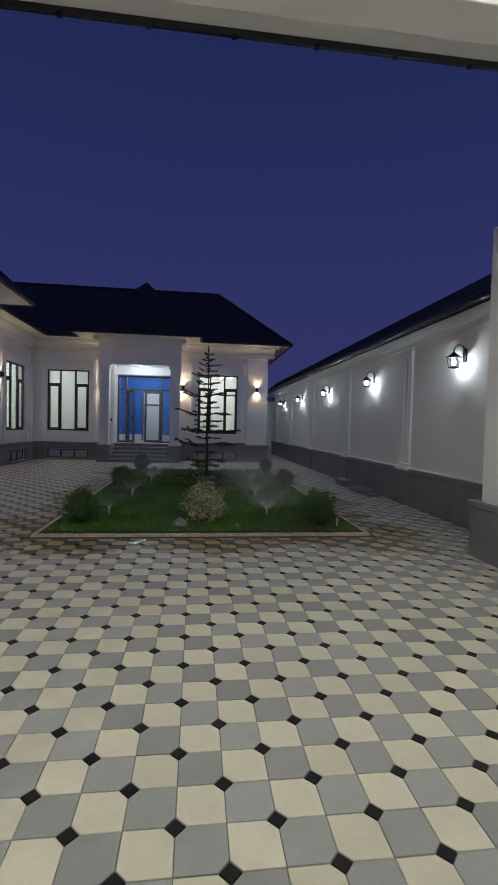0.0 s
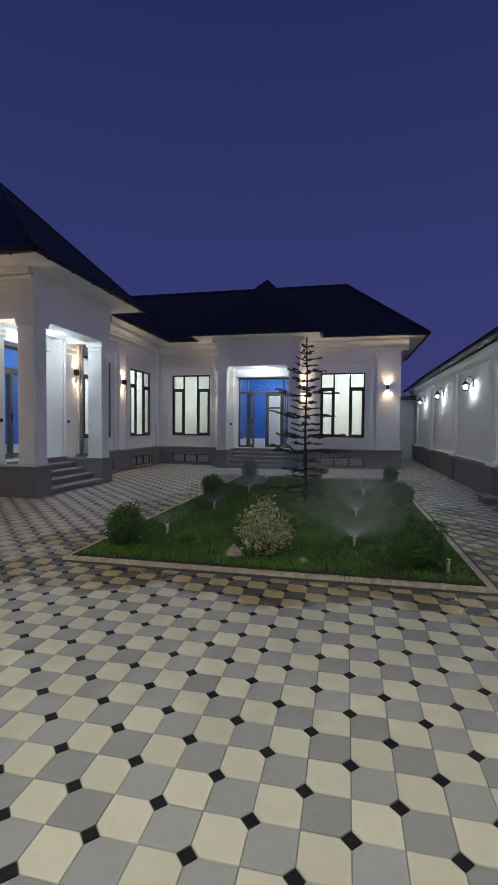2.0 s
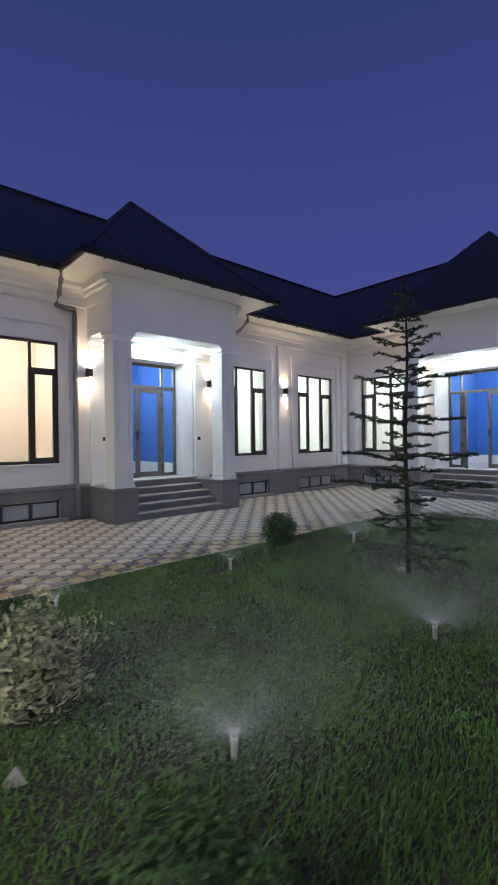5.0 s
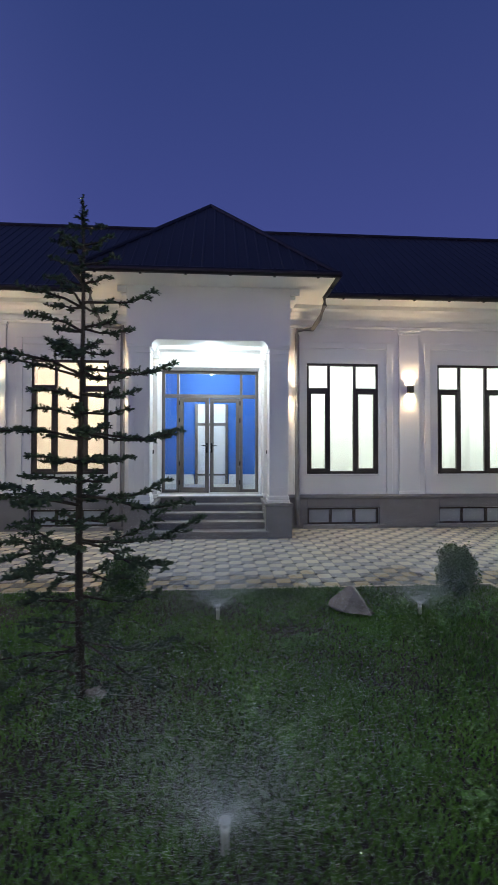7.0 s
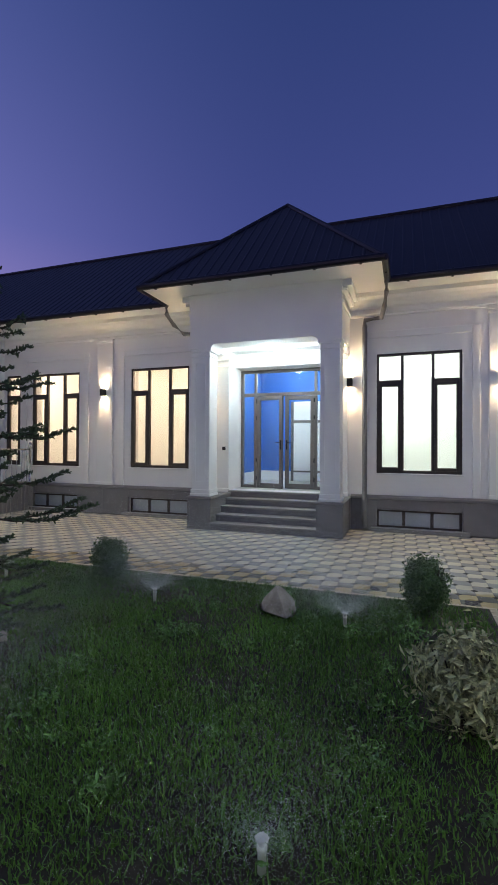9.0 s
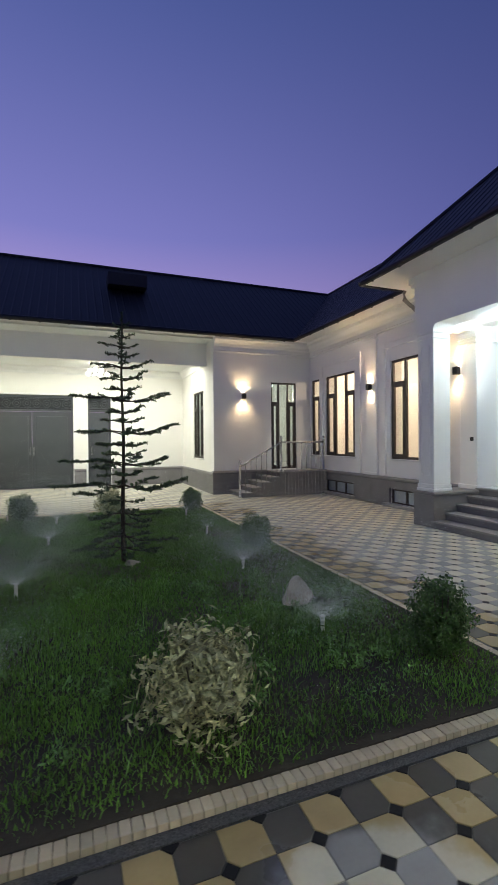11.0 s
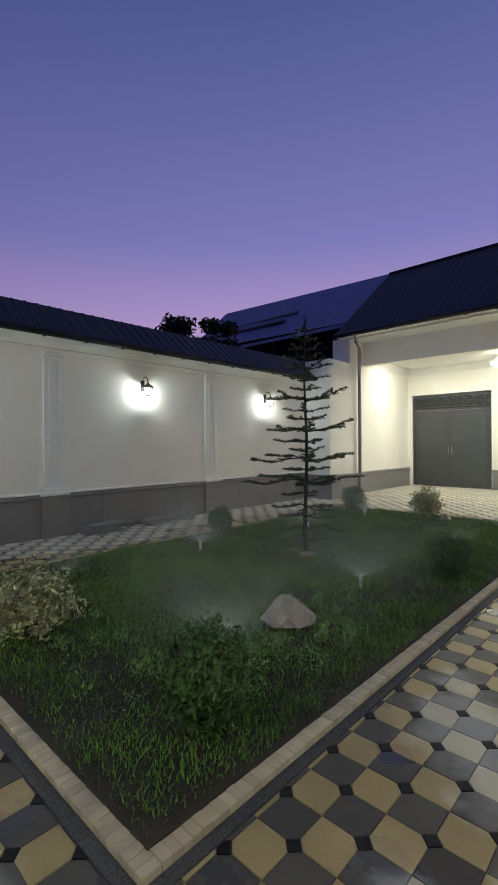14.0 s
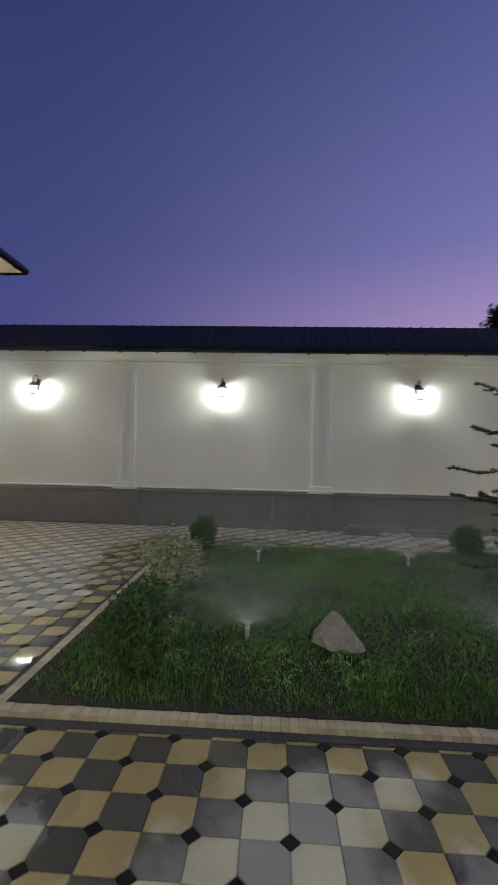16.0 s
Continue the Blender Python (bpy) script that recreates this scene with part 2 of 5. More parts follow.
def add_lathe(bm, profile, centre=(0, 0, 0), n=16):
    """A body turned from (radius, z) pairs."""
    rings = []
    for r, z in profile:
        rings.append([bm.verts.new((centre[0] + r * math.cos(k * math.tau / n), centre[1] + r * math.sin(k * math.tau / n), centre[2] + z)) for k in range(n)])
    for lo, hi in zip(rings, rings[1:]):
        for k in range(n):
            bm.faces.new((lo[k], lo[(k + 1) % n], hi[(k + 1) % n], hi[k]))
    bm.faces.new(rings[0][::-1])
    bm.faces.new(rings[-1])
    return bm


def lathe(profile, centre=(0, 0, 0), n=16):
    return add_lathe(bmesh.new(), profile, centre, n)


def add_tube(bm, pts, radii, n=6):
    """A tube along points, with a radius at each."""
    pts = [Vector(p) for p in pts]
    rings = []
    for i, p in enumerate(pts):
        d = (pts[min(i + 1, len(pts) - 1)] - pts[max(i - 1, 0)]).normalized()
        u = d.orthogonal().normalized() if abs(d.z) < 0.9 else Vector((1, 0, 0)).cross(d).normalized()
        v = d.cross(u)
        rings.append([bm.verts.new(p + (u * math.cos(k * math.tau / n) + v * math.sin(k * math.tau / n)) * radii[i]) for k in range(n)])
    for lo, hi in zip(rings, rings[1:]):
        for k in range(n):
            bm.faces.new((lo[k], lo[(k + 1) % n], hi[(k + 1) % n], hi[k]))
    bm.faces.new(rings[0][::-1])
    bm.faces.new(rings[-1])
    return bm


def tube(pts, radii, n=6):
    return add_tube(bmesh.new(), pts, radii, n)


def sweep(profile, u0, u1, ends=True):
    """A moulding: (depth outward, z) pairs run along u from u0 to u1; outward is -y."""
    bm = bmesh.new()
    a = [bm.verts.new((u0, -d, z)) for d, z in profile]
    b = [bm.verts.new((u1, -d, z)) for d, z in profile]
    n = len(profile)
    for k in range(n):
        bm.faces.new((a[k], a[(k + 1) % n], b[(k + 1) % n], b[k]))
    if ends:
        bm.faces.new(a[::-1])
        bm.faces.new(b)
    bmesh.ops.recalc_face_normals(bm, faces=bm.faces[:])
    return bm


def joined(*bms):
    """One bmesh out of several."""
    out = bmesh.new()
    for b in bms:
        me = bpy.data.meshes.new("tmp")
        b.to_mesh(me)
        out.from_mesh(me)
        b.free()
        bpy.data.meshes.remove(me)
    return out


def mesh_of(name, bm, mat, smooth=False):
    me = bpy.data.meshes.new(name)
    bm.to_mesh(me)
    bm.free()
    me.materials.append(mat)
    if smooth:
        me.shade_smooth()
    return me


def part(name, bm, mat, parent, label="", smooth=False):
    """Links a bmesh as one mesh object under a thing or a part."""
    ob = new(name, mesh_of(name, bm, mat, smooth))
    ob.parent = parent
    return tagged(ob, label) if label else ob


def thing(name, m, label, category, group="", kind=""):
    ob = new(name)
    ob.matrix_basis = m
    ob.empty_display_size = 0.1
    return tagged(ob, label, category, group, kind)


def solid(name, bm, mat, m=None, label="", category="", kind="structure", smooth=False):
    ob = new(name, mesh_of(name, bm, mat, smooth))
    if m:
        ob.matrix_basis = m
    return tagged(ob, label, category, "", kind)


def wall_mesh(u0, u1, z0, z1, thick, holes):
    """A wall in its own plane, outer face at y 0, with openings (u0, u1, z0, z1) cut through."""
    us = sorted({u0, u1, *[h[0] for h in holes], *[h[1] for h in holes]})
    zs = sorted({z0, z1, *[h[2] for h in holes], *[h[3] for h in holes]})
    us, zs = [u for u in us if u0 <= u <= u1], [z for z in zs if z0 <= z <= z1]

    def full(i, j):
        if not (0 <= i < len(us) - 1 and 0 <= j < len(zs) - 1):
            return False
        u, z = (us[i] + us[i + 1]) / 2, (zs[j] + zs[j + 1]) / 2
        return not any(h[0] < u < h[1] and h[2] < z < h[3] for h in holes)

    bm = bmesh.new()

    def quad(*pts):
        bm.faces.new([bm.verts.new(p) for p in pts])

    for i in range(len(us) - 1):
        for j in range(len(zs) - 1):
            if not full(i, j):
                continue
            a, b, c, d = us[i], us[i + 1], zs[j], zs[j + 1]
            quad((a, 0, c), (b, 0, c), (b, 0, d), (a, 0, d))
            quad((b, thick, c), (a, thick, c), (a, thick, d), (b, thick, d))
            if not full(i - 1, j):
                quad((a, thick, c), (a, 0, c), (a, 0, d), (a, thick, d))
            if not full(i + 1, j):
                quad((b, 0, c), (b, thick, c), (b, thick, d), (b, 0, d))
            if not full(i, j - 1):
                quad((a, thick, c), (b, thick, c), (b, 0, c), (a, 0, c))
            if not full(i, j + 1):
                quad((a, 0, d), (b, 0, d), (b, thick, d), (a, thick, d))
    bmesh.ops.remove_doubles(bm, verts=bm.verts[:], dist=1e-5)
    return bm

# ---- ground and large structure ----
MW, MF, MH, ME = pose(-6.85, 0, 0, 0, 0, 90), pose(0, 18.4, 0), pose(0, 3.02, 0, 0, 0, 180), pose(3.95, 0, 0, 0, 0, -90)
solid("ground", boxes(((-400, -400, -0.3), (400, 400, -0.03))), M_EARTH, None, "dark packed earth ground reaching the horizon", "ground")
pavement = solid("pavement", boxes(((-6.9, -1.3, -0.06), (3.96, LAWN[2], -0.008)), ((-6.9, LAWN[3], -0.06), (3.96, 26, -0.008)),
                                   ((-6.9, LAWN[2], -0.06), (LAWN[0], LAWN[3], -0.008)), ((LAWN[1], LAWN[2], -0.06), (3.96, LAWN[3], -0.008))),
                 M_GROUT, None, "courtyard paving of cream and grey stone tiles, wet near the lawn", "paving")

WIN_Z = (1.16, 3.59)
WEST_WINDOWS = [(3.1, 3.60), (4.0, 5.55), (7.09, 8.69), (12.95, 14.55), (15.9, 17.6)]
FAR_WINDOWS = [(-6.27, -4.67), (-0.29, 1.35)]


def holes_of(wins, door):
    hs = [(a, b, *WIN_Z) for a, b in wins] + [(a, b, 0.06, 0.42) for a, b in wins if b - a > 1]
    return hs + [door]


solid("wall_west", wall_mesh(3.02, 18.4, 0, 4.8, 0.35, holes_of(WEST_WINDOWS, (9.72, 11.95, 0.70, 3.85))), M_WALL, MW, "white plastered house wall with tall windows", "wall")
solid("wall_north", wall_mesh(-6.85, 2.62, 0, 4.8, 0.35, holes_of(FAR_WINDOWS, (-3.66, -1.41, 0.70, 3.85))), M_WALL, MF, "white plastered house wall with a porch", "wall")
solid("wall_north_side", boxes(((2.32, 18.75, 0), (2.62, 24, 4.8))), M_WALL, None, "white plastered end wall of the house", "wall")
solid("wall_west_back", boxes(((-12.4, -1.3, 0), (-12.1, 24, 4.8))), M_WALL, None, "plain rear wall of the house", "wall")
solid("wall_north_back", boxes(((-12.1, 23.7, 0), (2.32, 24, 4.8))), M_WALL, None, "plain rear wall of the house", "wall")
solid("wall_gatehouse", wall_mesh(3.5, 6.85, 0, 4.8, 0.3, [(5.42, 6.32, 0.70, 3.5)]), M_WALL, MH, "white plastered wall beside the gate hall", "wall")
HALL_WIN = (0.55, 1.85)
solid("wall_hall_west", wall_mesh(-1.14, 2.75, 0, 4.8, 0.3, [(*HALL_WIN, 1.05, 3.3)]), M_CREAM, pose(-3.5, 0, 0, 0, 0, 90), "cream plastered side wall of the gate hall", "wall")
solid("wall_hall_east", boxes(((3.35, -1.14, 0), (3.95, 3.05, 4.8))), M_CREAM, None, "cream plastered side wall of the gate hall", "wall")
GATE, WICKET = (-3.19, -0.50), (-0.0, 0.80)
solid("wall_south", wall_mesh(-4, 12.4, 0, 4.8, 0.3, [(*GATE, 0.0, 3.30), (*WICKET, 0.0, 3.30)]), M_CREAM, pose(0, -1.14, 0, 0, 0, 180), "cream plastered wall that holds the gates", "wall")
solid("beam", joined(boxes(((-3.5, 2.0, 4.03), (3.35, 2.27, 4.8)), bevel=0.01)), M_WALL, None, "white plastered beam over the gate hall opening", "beam")
solid("ceiling", boxes(((-3.5, -1.14, 4.30), (3.35, 2.0, 4.45)), ((-12.1, -1.14, 4.3), (-3.8, 2.7, 4.5)), ((-12.1, 2.7, 4.3), (-7.2, 18.4, 4.5)), ((-12.1, 18.7, 4.3), (2.32, 23.7, 4.5)), ((-3.5, 2.27, 4.74), (3.35, 3.02, 4.78))), M_ROOM, None, "smooth white ceilings", "ceiling")
solid("floor", boxes(((-12.1, -1.14, 0.5), (-7.2, 23.7, 0.70)), ((-7.2, 18.85, 0.5), (2.32, 23.7, 0.70)), ((-7.2, -1.14, 0.5), (-3.8, 2.75, 0.70))), M_ROOMFLOOR, None, "pale polished floor of the rooms", "floor")
# dividing walls; the entrance rooms are painted blue
solid("wall_partition", boxes(((-12.1, 9.25, 0.7), (-7.65, 9.35, 4.3)), ((-12.1, 12.3, 0.7), (-7.65, 12.4, 4.3)), ((-12.1, 18.5, 0.7), (-6.85, 18.6, 4.3)), ((-4.1, 19.3, 0.7), (-4.0, 23.7, 4.3)),
                              ((-0.98, 19.3, 0.7), (-0.88, 23.7, 4.3)), ((-12.1, 2.75, 0.7), (-6.85, 2.85, 4.3)), ((-10.2, 2.85, 0.7), (-10.1, 9.25, 4.3)), ((-10.2, 12.4, 0.7), (-10.1, 18.5, 4.3)), ((-0.88, 22.2, 0.7), (2.32, 22.3, 4.3)), ((-12.1, 22.2, 0.7), (-4.1, 22.3, 4.3))), M_ROOM, None, "white painted inner walls", "wall")
solid("wall_blue", boxes(((-10.3, 9.35, 0.7), (-10.2, 12.3, 4.3)), ((-10.2, 9.35, 0.7), (-7.7, 9.40, 4.3)), ((-10.2, 12.25, 0.7), (-7.7, 12.3, 4.3)),
                         ((-4.0, 22.0, 0.7), (-0.98, 22.1, 4.3)), ((-4.0, 19.4, 0.7), (-3.95, 22.0, 4.3)), ((-1.03, 19.4, 0.7), (-0.98, 22.0, 4.3))), M_BLUE, None, "bright blue painted entrance hall walls", "wall")
solid("door_2", joined(boxes(((-10.2, 10.35, 0.7), (-10.13, 11.3, 3.0)), bevel=0.01), boxes(((-2.95, 21.93, 0.7), (-2.05, 22.0, 3.0)), bevel=0.01)), M_TRIM, None, "white inner door seen across the blue entrance hall", "door")

solid("trim", boxes(((-10.2, 9.40, 0.7), (-10.17, 10.33, 0.98)), ((-10.2, 11.32, 0.7), (-10.17, 12.25, 0.98)), ((-3.95, 21.97, 0.7), (-2.97, 22.0, 0.98)), ((-2.03, 21.97, 0.7), (-1.03, 22.0, 0.98)), ((-10.17, 9.40, 0.7), (-7.7, 9.43, 0.98)), ((-10.17, 12.22, 0.7), (-7.7, 12.25, 0.98)), ((-3.95, 19.45, 0.7), (-3.92, 21.97, 0.98))), M_TRIM, None, "white skirting round the blue entrance halls", "skirting")
solid("trim", boxes(((-10.13, 10.35, 0.7), (-10.11, 10.43, 3.0)), ((-10.13, 11.22, 0.7), (-10.11, 11.30, 3.0)), ((-10.13, 10.43, 2.38), (-10.11, 11.22, 2.46)), ((-10.13, 10.43, 0.95), (-10.11, 11.22, 1.0)), ((-2.95, 21.91, 0.7), (-2.87, 21.93, 3.0)), ((-2.13, 21.91, 0.7), (-2.05, 21.93, 3.0)), ((-2.87, 21.91, 2.38), (-2.13, 21.93, 2.46))), M_DOORFRAME, None, "taupe frame strips of the inner doors", "door frame")

# ---- lamps inside the rooms, hung under the ceilings ----
for name, x, y, w, h, c, k in (("room_light", -8.6, 6.0, 1.2, 3.5, PEACH, 1.0), ("room_light", -8.6, 15.4, 1.2, 4.0, WHITE, 1.2), ("room_light", -8.0, 20.4, 2.5, 1.2, WHITE, 0.9),
                               ("room_light", 0.7, 20.4, 1.8, 1.2, WHITE, 0.8), ("room_light", -8.9, 10.8, 0.8, 0.8, WHITE, 0.55), ("room_light", -2.5, 20.6, 0.8, 0.8, WHITE, 0.55), ("room_light", -5.8, 1.0, 1.2, 1.2, WHITE, 0.5)):
    for s in ((-0.3, 0.3) if max(w, h) > 2 else (0,)):
        lamp(name, "POINT", (x + s * (w > h) * 4, y + s * (h > w) * 6, 3.5), ROOM_W * k * (0.55 if max(w, h) > 2 else 1), c, soft=0.22)


# ---- roofs ----
def roof_plane(parent, pts, name="roof_slope"):
    """A slope with thickness and raised metal seams that run from the eave (first two points) up."""
    pts = [Vector(p) for p in pts]
    along = (pts[1] - pts[0]).normalized()
    nrm = along.cross(pts[2] - pts[0]).normalized()
    if nrm.z < 0:
        nrm.negate()
    up = nrm.cross(along)
    bm = bmesh.new()
    lo = [bm.verts.new(p - nrm * 0.05) for p in pts]
    hi = [bm.verts.new(p) for p in pts]
    bm.faces.new(hi)
    bm.faces.new(lo[::-1])
    for k in range(len(pts)):
        bm.faces.new((hi[k], lo[k], lo[(k + 1) % len(pts)], hi[(k + 1) % len(pts)]))
    bmesh.ops.recalc_face_normals(bm, faces=bm.faces[:])
    part(name, bm, M_ROOF, parent)
    flat = [((p - pts[0]).dot(along), (p - pts[0]).dot(up)) for p in pts]
    rb = bmesh.new()
    a = min(f[0] for f in flat) + 0.1
    while a < max(f[0] for f in flat):
        cuts = []
        for (x0, y0), (x1, y1) in zip(flat, flat[1:] + flat[:1]):
            if (x0 - a) * (x1 - a) < 0:
                cuts.append(y0 + (y1 - y0) * (a - x0) / (x1 - x0))
        if len(cuts) == 2 and abs(cuts[0] - cuts[1]) > 0.1:
            s, e = min(cuts), max(cuts)
            p, q = pts[0] + along * a + up * s, pts[0] + along * a + up * e
            ring = [[rb.verts.new(c + along * w + nrm * h) for w, h in ((-0.03, 0), (-0.012, 0.012), (0.012, 0.012), (0.03, 0))] for c in (p, q)]
            for k in range(3):
                rb.faces.new((ring[0][k], ring[0][k + 1], ring[1][k + 1], ring[1][k]))
            rb.faces.new(ring[0][::-1])
            rb.faces.new(ring[1])
        a += 0.21
    if rb.verts:
        tagged(part("seams", rb, M_ROOF, parent), kind="stuff")


EZ, RZ = 4.88, 7.8
roof_main = thing("roof_main", Matrix(), "dark navy ribbed metal hip roof over the house and gate hall", "roof", kind="structure")
roof_plane(roof_main, [(-6.15, 3.3, EZ), (-6.15, 17.7, EZ), (-9.7, 21.6, RZ), (-9.7, -0.5, RZ)])
roof_plane(roof_main, [(-13.25, -4.3, EZ), (-13.25, 25.4, EZ), (-9.7, 21.6, RZ), (-9.7, -0.5, RZ)])
roof_plane(roof_main, [(-6.15, 17.7, EZ), (3.4, 17.7, EZ), (0.6, 21.6, RZ), (-9.7, 21.6, RZ)])
roof_plane(roof_main, [(3.4, 17.7, EZ), (3.4, 25.4, EZ), (0.6, 21.6, RZ)])
roof_plane(roof_main, [(3.4, 25.4, EZ), (-13.25, 25.4, EZ), (-9.7, 21.6, RZ), (0.6, 21.6, RZ)])
roof_plane(roof_main, [(3.75, 3.3, EZ), (-6.15, 3.3, EZ), (-9.7, -0.5, RZ), (3.75, -0.5, RZ)])
roof_plane(roof_main, [(3.75, -4.3, EZ), (-13.25, -4.3, EZ), (-9.7, -0.5, RZ), (3.75, -0.5, RZ)])
bm = bmesh.new()
for p, q in (((-9.7, -0.5, RZ), (-9.7, 21.6, RZ)), ((-9.7, 21.6, RZ), (0.6, 21.6, RZ)), ((0.6, 21.6, RZ), (3.4, 17.7, EZ)), ((-9.7, -0.5, RZ), (3.75, -0.5, RZ))):
    add_tube(bm, [p, q], [0.07, 0.07], 8)
part("ridge_cap", bm, M_ROOF, roof_main)
bm = boxes(((-1.75, 0.85, 6.55), (-0.55, 1.6, 6.95)), bevel=0.02)
part("roof_hatch", bm, M_ROOF, roof_main)
# gable over the fence end
bm = bmesh.new()
bm.faces.new([bm.verts.new(p) for p in ((3.72, 3.2, 4.8), (3.72, -4.2, 4.8), (3.72, -0.5, 7.72))])
part("gable", bm, M_SHED, roof_main)

roof_porch = thing("roof_porch_west", Matrix(), "dark navy ribbed hip roof over the west porch", "roof", kind="structure")
AP = (-7.79, 10.83, 7.49)
roof_plane(roof_porch, [(-5.06, 8.53, EZ), (-5.06, 13.13, EZ), AP])
roof_plane(roof_porch, [(-6.15, 8.53, EZ), (-5.06, 8.53, EZ), AP, (-9.33, 10.83, 7.49)])
roof_plane(roof_porch, [(-5.06, 13.13, EZ), (-6.15, 13.13, EZ), (-9.33, 10.83, 7.49), AP])
part("ridge_cap", joined(tube([(-5.06, 8.53, EZ + 0.01), AP], [0.05, 0.05], 8), tube([(-5.06, 13.13, EZ + 0.01), AP], [0.05, 0.05], 8), tube([AP, (-9.33, 10.83, 7.49)], [0.05, 0.05], 8)), M_ROOF, roof_porch)
roof_porch = thing("roof_porch_north", Matrix(), "dark navy ribbed hip roof over the north porch", "roof", kind="structure")
AP = (-2.55, 19.40, 7.55)
roof_plane(roof_porch, [(-4.86, 16.65, EZ), (-0.26, 16.65, EZ), AP])
roof_plane(roof_porch, [(-4.86, 17.75, EZ), (-4.86, 16.65, EZ), AP, (-2.55, 21.25, 7.55)])
roof_plane(roof_porch, [(-0.26, 16.65, EZ), (-0.26, 17.75, EZ), (-2.55, 21.25, 7.55), AP])

# soffits: boarded undersides of the eaves
solid("soffit", boxes(((-6.85, 3.02, 4.80), (-6.12, 17.7, 4.83)), ((-6.85, 17.7, 4.80), (3.4, 18.4, 4.83)), ((-6.12, 2.0, 4.80), (3.7, 3.3, 4.83)), ((2.62, 18.4, 4.80), (3.4, 24.5, 4.83)),
                       ((-6.12, 8.55, 4.795), (-5.0, 13.13, 4.825)), ((-4.86, 16.65, 4.795), (-0.24, 17.79, 4.825))), M_TRIM, None, "white painted boarded soffit under the eaves", "soffit")


# ---- mouldings ----
CORNICE = [(0, 4.36), (0.05, 4.36), (0.06, 4.40), (0.035, 4.42), (0.035, 4.52), (0.07, 4.56), (0.09, 4.62), (0.15, 4.68), (0.24, 4.72), (0.25, 4.798), (0, 4.798)]
LEDGE = [(0, 0.62), (0.07, 0.62), (0.095, 0.64), (0.095, 0.68), (0.07, 0.71), (0.03, 0.715), (0, 0.715)]
for m, spans in ((MW, ((3.05, 9.3), (12.42, 18.5))), (MF, ((-6.85, -4.08), (-0.97, 2.87))), (MH, ((3.5, 6.85),))):
    for a, b in spans:
        solid("trim", sweep(CORNICE, a, b), M_TRIM, m, "white moulded cornice under the eaves", "cornice")


def plinth_run(m, a, b, gaps, top=0.62, label="grey granite plinth along the foot of the wall"):
    """Granite slabs at the foot of a wall, with joints, left open at the gaps."""
    root = thing("baseboard", m, label, "plinth", kind="structure")
    edges = [a] + [e for g in gaps for e in g] + [b]
    for s, e in zip(edges[::2], edges[1::2]):
        n = max(1, round((e - s) / 0.9))
        for k in range(n):
            u0, u1 = s + (e - s) * k / n, s + (e - s) * (k + 1) / n
            part("slab", boxes(((u0 + 0.002, -0.06, 0), (u1 - 0.002, 0.0, top)), bevel=0.004), M_PLINTH, root)
    for s, e in gaps:
        part("slab", boxes(((s, -0.06, 0.43), (e, 0.0, top)), bevel=0.004), M_PLINTH, root)
    part("ledge", sweep([(d, z - 0.62 + top) for d, z in LEDGE], a, b), M_PLINTH, root)
    return root


plinth_run(MW, 3.1, 9.28, [(4.0, 5.55), (7.09, 8.69)])
plinth_run(MW, 12.44, 18.44, [(12.95, 14.55), (15.9, 17.6)])
plinth_run(MF, -6.79, -4.11, [(-6.27, -4.67)])
plinth_run(MF, -0.94, 2.68, [(-0.29, 1.35)])
plinth_run(MH, 3.44, 5.2, [])
plinth_run(pose(2.62, 0, 0, 0, 0, 90), 18.34, 24, [])


